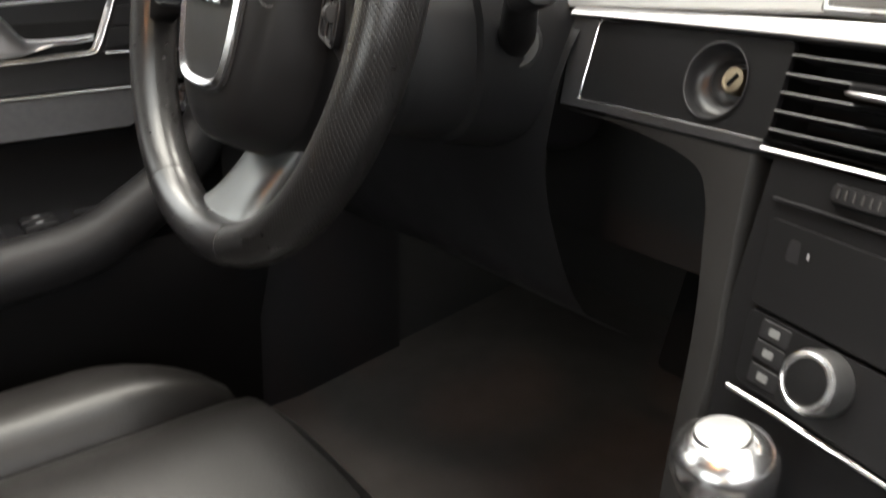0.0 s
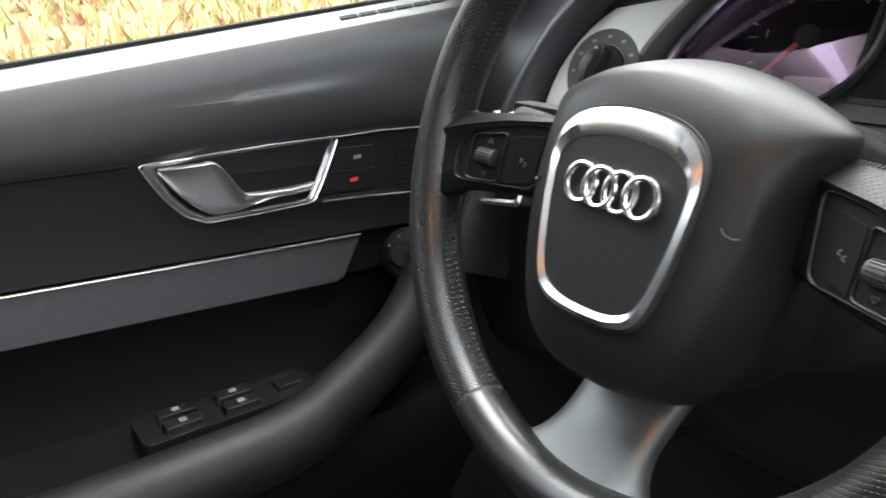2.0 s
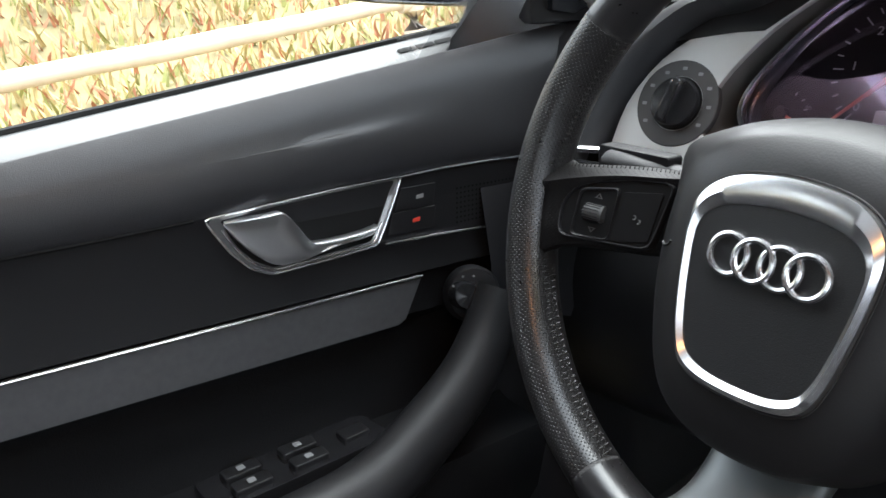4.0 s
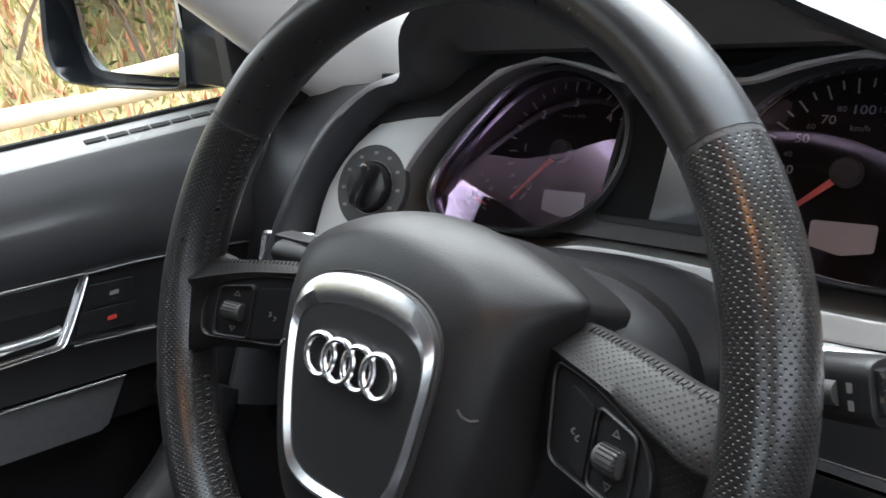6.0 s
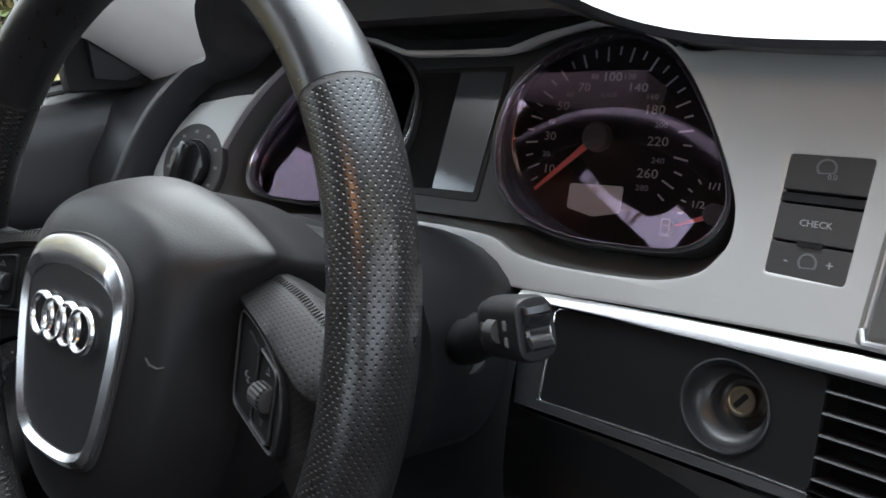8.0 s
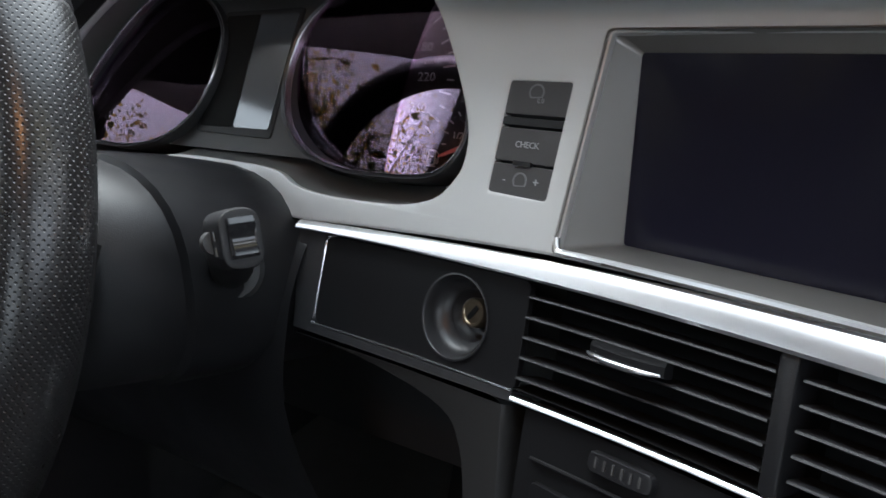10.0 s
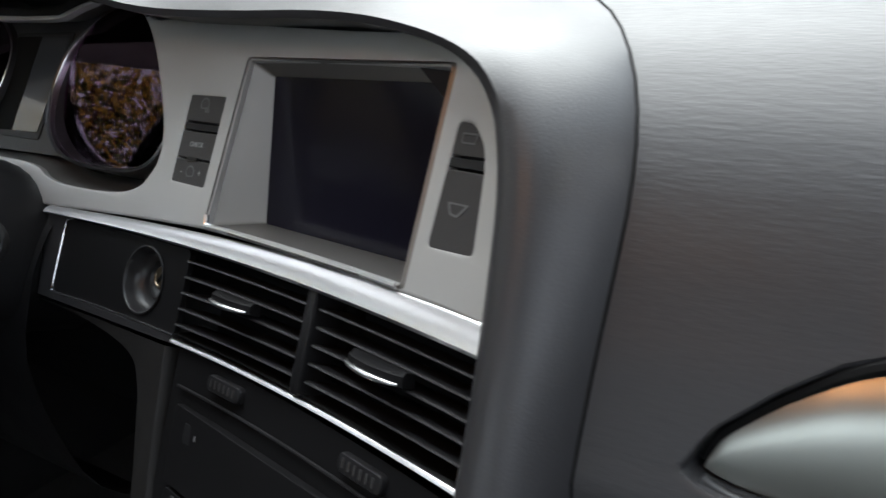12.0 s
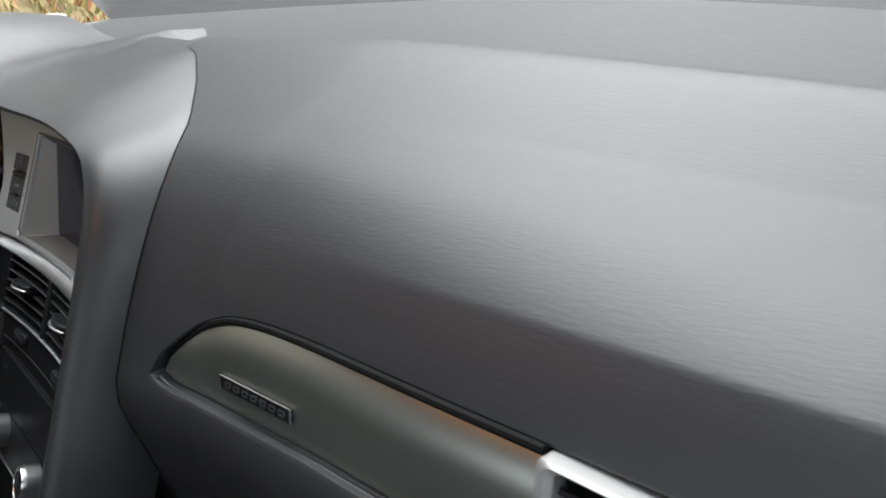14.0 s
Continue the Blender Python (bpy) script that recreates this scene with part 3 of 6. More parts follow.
        heights = [(z, 0.0) for z in np.linspace(0.60, lo - 0.003, 40)] + [(lo - 0.0012, 0.0), (lo, 0.0006 if deep else 0.0), (lo + 0.0008, deep * 0.5), (lo + 0.0014, deep), (hi - 0.0018, deep), (hi - 0.0010, deep * 0.5), (hi, 0.0012 if deep else 0.0), (hi + 0.0016, 0.0)]
        heights += [(z, 0.0) for z in np.linspace(hi + 0.004, 1.0145, 60)]
        row = []
        for z, back in heights:
            top = min(1, max(0, (z - 0.90) / 0.07))
            left = 0.135 - 0.12 * min(1, max(0, (z - 0.880) / 0.07)) - 0.020 * min(1, max(0, (z - 0.965) / 0.04))
            x = left + (0.74 - left) * (x0 - 0.135) / 0.605
            row.append(Vector((x, float(np.interp(z, pz, py)) + back - belly(x) * (1 - 0.6 * top), z - (0.075 * max(0, x - 0.22) ** 1.2 + 0.02 * max(0, -x)) * top)))
        a = row[-1]
        rows.append(row + [a + Vector((0, 0.008, 0.0006)), a + Vector((0, 0.014, -0.0010)), a + Vector((0, 0.018, -0.005)), a + Vector((0, 0.021, -0.012))])
    part("passenger_pad", grid(rows), PAD, dash, "padded grey vinyl passenger dash")
    rows = []
    for x in np.linspace(-0.72, 0.74, 40):
        fall = 0.075 * max(0, x - 0.22) ** 1.2 + 0.02 * max(0, -x)
        rows.append([Vector((x, y - 0.4 * belly(x) * (y < 0.5), z - fall)) for z, y in ((0.95, 0.433), (0.990, 0.434), (1.003, 0.437), (1.0055, 0.442), (1.007, 0.47), (1.019, 0.56), (1.038, 0.70), (1.060, 0.86))])
    part("dash_top", grid(rows), PAD, dash, "grey vinyl dash top below the windscreen")
    seam = []
    for row in rows_cowl:
        for p, q in zip(row[4:], row[5:]):
            g, h = (float(np.interp(v.z, pz, py)) - v.y for v in (p, q))
            if p.x > 0.0 and 0.66 < p.z < 1.010 and g > 0 >= h:
                seam.append(p.lerp(q, g / (g - h)) - Vector((0, 0.0004, 0)))
                break
    part("seam", tube(seam, 0.0007, 6), DIAL, dash, "dark seam beside the cowl")
    # driver's lower panel and end piece
    prof = [(0.826, 0.285), (0.815, 0.262), (0.79, 0.246), (0.765, 0.238), (0.72, 0.232), (0.66, 0.248), (0.60, 0.28), (0.56, 0.34)]
    prof = curve_through(prof, 3, False)
    rows = [[Vector((x, y - 0.02 * max(0, (-0.5 - x) / 0.2), z)) for z, y in prof] for x in np.linspace(-0.70, -0.262, 14)]
    part("lower_panel", grid(rows), HARD, dash, "black plastic lower dash panel")
    rows = [[Vector((x, y, z)) for z, y in ((0.70, 0.22), (0.80, 0.225), (0.87, 0.235), (0.92, 0.27), (0.95, 0.33), (0.955, 0.42), (0.95, 0.7))] for x in (-0.72, -0.69, -0.665, -0.645)]
    part("end_pad", grid(rows), SOFT, dash, "black dash end pad")
    # backing behind the openings
    part("backing", block((-0.70, 0.37, 0.62), (0.14, 0.40, 0.96)), DEEP, dash)
    part("hood_back", block((-0.55, 0.378, 0.94), (-0.10, 0.40, 0.992)), DEEP, dash, "black back of the instrument hood")
    return dash


def loop_rect(x0, z0, x1, z1, x2, z2, x3, z3, r):
    return [tuple(p) for p in rounded([(x0, z0), (x1, z1), (x2, z2), (x3, z3)], r)]


# outlines on the fascia (x, z), shared by the openings and by what sits in them
SPEEDO = [(-0.314, 0.906), (-0.310, 0.928), (-0.2955, 0.944), (-0.2745, 0.955), (-0.2505, 0.960), (-0.2275, 0.956), (-0.2095, 0.944), (-0.194, 0.926), (-0.181, 0.907),
          (-0.170, 0.886), (-0.1665, 0.869), (-0.1735, 0.855), (-0.1885, 0.8485), (-0.2175, 0.847), (-0.2495, 0.848), (-0.279, 0.855), (-0.301, 0.870), (-0.311, 0.888)]
TACH = [(-0.702 - x, z) for x, z in SPEEDO][::-1]
HOLE_CLUSTER = [tuple(p) for p in curve_through([(-0.1565, 0.868), (-0.159, 0.888), (-0.177, 0.922), (-0.196, 0.948), (-0.216, 0.962), (-0.250, 0.9705), (-0.285, 0.964), (-0.309, 0.9565), (-0.35, 0.956), (-0.388, 0.957),
                                                  (-0.415, 0.965), (-0.448, 0.9705), (-0.483, 0.962), (-0.52, 0.932), (-0.546, 0.895), (-0.552, 0.868), (-0.540, 0.848), (-0.50, 0.8405), (-0.44, 0.8415),
                                                  (-0.40, 0.8525), (-0.345, 0.8525), (-0.300, 0.850), (-0.280, 0.8425), (-0.25, 0.8395), (-0.20, 0.8405), (-0.174, 0.8465), (-0.1625, 0.856)], 4)]
HOLE_SCREEN = loop_rect(-0.0855, 0.9295, 0.0785, 0.9285, 0.0725, 0.8345, -0.0955, 0.8345, 0.003)
HOLE_CHECK = loop_rect(-0.1375, 0.908, -0.0995, 0.908, -0.104, 0.8535, -0.1405, 0.8545, 0.003)
HOLE_RIGHT = [tuple(p) for p in rounded([(0.087, 0.9065), (0.0975, 0.906), (0.106, 0.897), (0.1085, 0.887), (0.111, 0.8535), (0.082, 0.8525)], 0.004)]
dashboard()


def storage_panel():
    t = thing("ignition_panel", on_fascia(-0.17, 0.79), "matt black fascia panel with a round ignition lock recess", "panel")
    round_hole = [(-0.1475 + 0.0208 * math.cos(a), 0.7945 + 0.0208 * math.sin(a)) for a in np.linspace(0, 2 * math.pi, 40, endpoint=False)]
    out = [tuple(q) for q in rounded([(-0.2465, 0.8188), (-0.106, 0.8188), (-0.106, 0.7715), (-0.2465, 0.7715)], 0.004)]
    part("cover", pierced(out, [round_hole], 0.003, -0.0022, 0.0006), PANEL, t)
    place = flat_on_fascia(-0.1475, 0.7945)
    n = place(0, 0, 1) - place(0, 0, 0)
    # the cup steps down towards the lock, which sits high in it
    rows = []
    for r, d, k in ((0.0217, 0.0010, 0), (0.0208, 0.0012, 0), (0.0200, 0.0002, 0), (0.0194, -0.004, 0), (0.0186, -0.0075, 0.05), (0.0166, -0.0100, 0.25), (0.0142, -0.0112, 0.5), (0.0134, -0.0112, 0.6), (0.0130, -0.0125, 0.65), (0.0118, -0.0150, 0.8), (0.0098, -0.0165, 1), (0.0002, -0.0167, 1)):
        rows.append([place(0.0035 * k + r * math.cos(a), 0.0032 * k + r * math.sin(a), d) for a in np.linspace(0, 2 * math.pi, 48, endpoint=False)])
    part("recess", grid(rows, close_u=True), CUP, t, "deep round black recess")
    o = place(0.0035, 0.0032, 0)
    lock = part("lock", lathe([(0.0076, -0.017), (0.0076, -0.0098), (0.0068, -0.0088), (0.0058, -0.0088), (0.0054, -0.0092), (0.0, -0.0092)], o, n, 32), BRASS, t, "worn brass key cylinder")
    part("keyhole", prism(rounded([(-0.0013, -0.0042), (0.0013, -0.0042), (0.0013, 0.0042), (-0.0013, 0.0042)], 0.0007), lambda u, v, w: place(0.0035 + u * 0.8 + v * 0.6, 0.0032 + v * 0.8 - u * 0.6, -0.0088 + w), 0.0008), DIAL, lock)


storage_panel()


def cluster():
    t = thing("instrument_cluster", (-0.347, 0.33, 0.86), "instrument cluster with two teardrop dials and a centre display", "instrument cluster")
    dial_s, dial_t = on_dial(-0.253), on_dial(-0.442)
    flat = on_dial(0.0)
    as_flat = lambda x, z, w: flat(x, (z - 0.905) / math.cos(LEAN), w)
    housing = [(-0.165, 0.872), (-0.188, 0.935), (-0.212, 0.962), (-0.256, 0.975), (-0.300, 0.966), (-0.35, 0.962), (-0.40, 0.968), (-0.44, 0.975), (-0.485, 0.960), (-0.53, 0.926), (-0.566, 0.885),
               (-0.566, 0.850), (-0.50, 0.836), (-0.40, 0.843), (-0.345, 0.845), (-0.29, 0.832), (-0.20, 0.832)]
    part("face_plate", prism(curve_through(housing, 4), lambda x, z, w: as_flat(x, z, w + 0.0), 0.004), GREY, t, "dark grey cluster face plate")
    for shape, place, name in ((SPEEDO, dial_s, "speedometer"), (TACH, dial_t, "rev_counter")):
        loop = curve_through(shape, 4)
        c = sum(loop) / len(loop)
        edge = [c + (p - c) * 1.02 for p in loop]
        sgn = 1 if name == "speedometer" else -1
        rise = lambda p: 0.0235 + 0.035 * sgn * (p[0] - c[0]) - 0.20 * (p[1] - 0.905)
        up = lambda x, z, w: as_flat(x, z, rise((x, z)) + w)
        rows = [[as_flat(*(c + (p - c) * 1.045), 0.001) for p in loop], [up(*(c + (p - c) * 1.005), -0.003) for p in loop], [up(*(c + (p - c) * 1.02), -0.0005) for p in loop],
                [up(*(c + (p - c) * 1.048), 0.0013) for p in loop], [up(*(c + (p - c) * 1.060), -0.004) for p in loop], [as_flat(*(c + (p - c) * 1.065), 0.0) for p in loop]]
        part("collar", grid(rows, close_u=True), FRAME, t, "satin grey dial surround")
        part("bezel", ring_of(edge, loop, lambda x, z, w: up(x, z, w), 0.004, 0.0012), CHROME, t, "thin chrome bezel")
        wide_loop = [c + (p - c) * 1.055 for p in loop]
        part(name, prism(wide_loop, lambda x, z, w: as_flat(x, z, 0.002 + w), 0.0015), DIAL, t, "black dial with white figures")
        lean = 0.0 if name == "speedometer" else 0.225
        tip = lambda p: 0.0175 + 0.035 * sgn * (p[0] - c[0]) - lean * (p[1] - 0.905)
        lens = part("lens", prism([c + (p - c) * 1.02 for p in loop], lambda x, z, w: as_flat(x, z, tip((x, z)) - 0.001 + w), 0.0006), LENS, t, "clear reflective dial lens")
        lens.visible_shadow = False
    # wall from the face plate up to the fascia's opening
    cc = np.array((-0.36, 0.90))
    rows = []
    for q in HOLE_CLUSTER:
        q = np.array(q)
        foot = as_flat(*(cc + (q - cc) * np.array((0.985, 0.95))), 0.008)
        edge = on_fascia(*q, -0.001)
        rows.append([foot, foot.lerp(edge, 0.45) + Vector((0, 0.004, 0)), foot.lerp(edge, 0.8) + Vector((0, 0.002, 0)), edge, on_fascia(*(cc + (q - cc) * 1.008), 0.0004)])
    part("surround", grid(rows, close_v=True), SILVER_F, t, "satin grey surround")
    bodies = {o.name.split(".")[0]: o for o in t.children}
    sp, tc = bodies["speedometer"], bodies["rev_counter"]

    def word(text, size, place, u, v, mat, owner):
        part("figure", text_mesh(text, size, lambda a, b, w: place(u + a, v + b, 0.0024 + w), wide=1.15), mat, owner)

    for text, u, v in (("10", -0.034, -0.0205), ("30", -0.0365, -0.0005), ("50", -0.0305, 0.018), ("70", -0.018, 0.0293), ("100", -0.0005, 0.0355), ("140", 0.0165, 0.0293),
                       ("180", 0.0288, 0.0168), ("220", 0.0335, -0.0008), ("260", 0.0302, -0.0190)):
        word(text, 0.0075, dial_s, u, v, PRINT, sp)
    for text, u, v in (("20", -0.0375, -0.0114), ("40", -0.0370, 0.0086), ("60", -0.0268, 0.0252), ("80", -0.0118, 0.0358), ("120", 0.0104, 0.0358), ("160", 0.0262, 0.0242), ("200", 0.0340, 0.0084),
                       ("240", 0.0352, -0.0114), ("280", 0.0282, -0.0272), ("km/h", -0.0008, 0.0252)):
        word(text, 0.0046, dial_s, u, v, DIM, sp)
    for text, u, v, m in (("1", -0.036, 0.001, WHITE), ("0", -0.027, -0.027, WHITE), ("2", -0.0245, 0.026, WHITE), ("3", 0.002, 0.0355, WHITE), ("4", 0.0300, 0.0258, WHITE), ("5", 0.0425, 0.0, RED), ("6", 0.0330, -0.0265, RED)):
        word(text, 0.0085, dial_t, u, v, m, tc)
    word("90", 0.0046, dial_t, -0.061, -0.031, DIM, tc)
    word("1/min x 1000", 0.0034, dial_t, 0.001, 0.026, DIM, tc)
    word("1/1", 0.0055, dial_s, 0.0690, -0.0230, WHITE, sp)
    word("1/2", 0.0055, dial_s, 0.0615, -0.0335, WHITE, sp)

    def tick(place, a, r0, r1, wide, mat, owner, cu=0.0, cv=0.0):
        d, s = np.array([math.cos(a), math.sin(a)]), np.array([-math.sin(a), math.cos(a)])
        o = np.array([cu, cv])
        pts = [o + d * r0 - s * wide / 2, o + d * r1 - s * wide / 2, o + d * r1 + s * wide / 2, o + d * r0 + s * wide / 2]
        part("tick", prism(pts, lambda u, v, w: place(u, v, 0.0025 + w), 0.0002), mat, owner)

    for k in range(29):
        a = radians(212 - 250 * k / 28)
        tick(dial_s, a, 0.0485 - (0.0035 if k % 2 else 0), 0.0535, 0.0010, WHITE, sp)
    for k in range(25):
        a = radians(228 - 276 * k / 24)
        tick(dial_t, a, 0.046 - (0 if k % 4 else 0.003), 0.0505, 0.0010, WHITE if k < 20 else RED, tc)
    for k in range(5):
        tick(dial_s, radians(128 + 18 * k), 0.0200, 0.0230, 0.0008, WHITE if k < 4 else RED, sp, 0.074, -0.038)
        tick(dial_t, radians(68 - 26 * k), 0.0155, 0.0185, 0.0008, WHITE, tc, -0.079, -0.0374)

    def needle(place, u0, v0, u1, v1, r, owner):
        d = np.array([u1 - u0, v1 - v0])
        s = np.array([-d[1], d[0]]) / np.linalg.norm(d)
        o, e = np.array([u0, v0]), np.array([u1, v1])
        n = part("needle", prism([o - s * r * 0.26, e - s * r * 0.10, e + s * r * 0.10, o + s * r * 0.26], lambda u, v, w: place(u, v, 0.0060 + w), 0.0012), NEEDLE, owner, "red pointer")
        axis = place(0, 0, 1) - place(0, 0, 0)
        part("hub_cap", lathe([(r, 0.002), (r, 0.0075), (r * 0.9, 0.0085), (0, 0.0086)], place(u0, v0, 0), axis, 24), GREY, n, "grey pointer cap")

    needle(dial_s, -0.003, 0.0, -0.040, -0.0335, 0.0085, sp)
    needle(dial_t, -0.003, 0.0, -0.040, -0.0375, 0.0080, tc)
    needle(dial_s, 0.0725, -0.038, 0.052, -0.0462, 0.0058, sp)
    needle(dial_t, -0.0795, -0.0375, -0.062, -0.0445, 0.0052, tc)
    for place, owner in ((dial_s, sp), (dial_t, tc)):
        q = (0.0, 0.0) if owner is sp else (0.0045, 0.0)
        pts = rounded([(-0.0175 + q[0], -0.0278), (0.0172 + q[0], -0.0272), (0.0172 + q[0], -0.0425), (0.0 + q[0], -0.0462), (-0.0175 + q[0], -0.0425)], 0.002)
        part("small_display", prism(pts, lambda u, v, w: place(u, v, 0.0028 + w), 0.0004), LCD, owner, "pale grey blank display")
    # fuel pump mark
    mark = lambda u, v, w: dial_s(0.046 + u, -0.047 + v, 0.0027 + w)
    box = lambda a, b, c, d, r: rounded([(a, b), (c, b), (c, d), (a, d)], r)
    part("fuel_mark", ring_of(box(-0.0034, -0.0045, 0.0020, 0.0045, 0.0010), box(-0.0027, -0.0038, 0.0013, 0.0038, 0.0006), mark, 0.0003), WHITE, sp)
    part("fuel_mark", prism(box(-0.0022, 0.0004, 0.0008, 0.0010, 0.0002), mark, 0.0003), WHITE, sp)
    part("fuel_mark", prism(box(-0.0040, -0.0052, 0.0026, -0.0046, 0.0002), mark, 0.0003), WHITE, sp)
    part("fuel_mark", tube([mark(u, v, 0) for u, v in ((0.0020, -0.0006), (0.0030, -0.0008), (0.0030, -0.0032), (0.0038, -0.0034), (0.0042, -0.0026), (0.0041, 0.0020), (0.0028, 0.0036))], 0.0003, 5), WHITE, sp)

    # centre display, on a plate that stands between the two dials
    loop = curve_through(SPEEDO, 4)
    c = sum(loop) / len(loop)
    edge = sorted([c + (p - c) * 1.045 for p in loop if p[0] < -0.272], key=lambda p: -p[1])
    plate = [(p[0], p[1]) for p in edge] + [(-0.702 - p[0], p[1]) for p in edge[::-1]]
    part("middle_plate", prism(plate, lambda x, z, w: as_flat(x, z, 0.0160 - 0.15 * (z - 0.905) + w), 0.014), GREY, t, "dark grey plate between the dials")
    raised = lambda x, z, w: as_flat(x, z, 0.0160 - 0.15 * (z - 0.905) + w)
    mid = rounded([(-0.396, 0.9435), (-0.318, 0.9445), (-0.322, 0.860), (-0.398, 0.861)], 0.003)
    m = part("centre_display", prism(mid, lambda x, z, w: raised(x, z, 0.0010 + w), 0.003, 0.0006), HARD, t, "black display surround")
    part("display_glass", prism(rounded([(-0.3925, 0.940), (-0.3585, 0.9405), (-0.3595, 0.8655), (-0.3940, 0.865)], 0.002), lambda x, z, w: raised(x, z, 0.0016 + w), 0.001), DIAL, m, "black switched-off display")
    # the right half's sky reflection, laid on as a paler field
    part("display_edge", prism(rounded([(-0.3580, 0.9405), (-0.3215, 0.9405), (-0.3250, 0.8655), (-0.3590, 0.8655)], 0.002), lambda x, z, w: raised(x, z, 0.0018 + w), 0.001), LCD_BLUE, m, "blue-grey half of the display standing for its sky reflection")
    part("ledge", tube([as_flat(x, 0.854 - 0.0, 0.006) for x in np.linspace(-0.40, -0.31, 8)], 0.002, 8), GREY, t)


cluster()


def centre_screen():
    t = thing("centre_screen", on_fascia(0, 0.88), "dark switched-off screen set deep in a silver frame", "screen")
    o = [np.array(p) for p in ((-0.0855, 0.9295), (0.0785, 0.9285), (0.0725, 0.8345), (-0.0955, 0.8345))]
    deep = [Vector(p) for p in ((-0.0743, 0.291, 0.9199), (0.0718, 0.2563, 0.9204), (0.0635, 0.2487, 0.8348), (-0.0751, 0.281, 0.8339))]
    ro = rounded(o, 0.003)
    ri = [Vector(p) for p in rounded(deep, 0.002)]
    rows = [[on_fascia(*p, 0.0012) for p in rounded([q + (q - sum(o) / 4) * 0.022 for q in o], 0.003)], [on_fascia(*p, 0.0022) for p in ro],
            [on_fascia(*p, -0.001).lerp(q, 0.03) for p, q in zip(ro, ri)], ri]
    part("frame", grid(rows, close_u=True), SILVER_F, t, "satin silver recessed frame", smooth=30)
    bead = [on_fascia(*(o[3] + (o[0] - o[3]) * 0.06), 0.0016)] + [on_fascia(*(o[3] + (o[2] - o[3]) * k), 0.0018) for k in np.linspace(0.012, 0.985, 14)]
    part("frame_bead", tube(bead, 0.0017, 8), SATIN, t, "bright rounded lower edge")
    back = Vector((0, 0.004, 0))
    part("glass", grid([[p + back for p in ri], [p - back * 0.1 for p in ri]], close_u=True, cap=True), SCREEN, t, "dark glossy screen")


centre_screen()


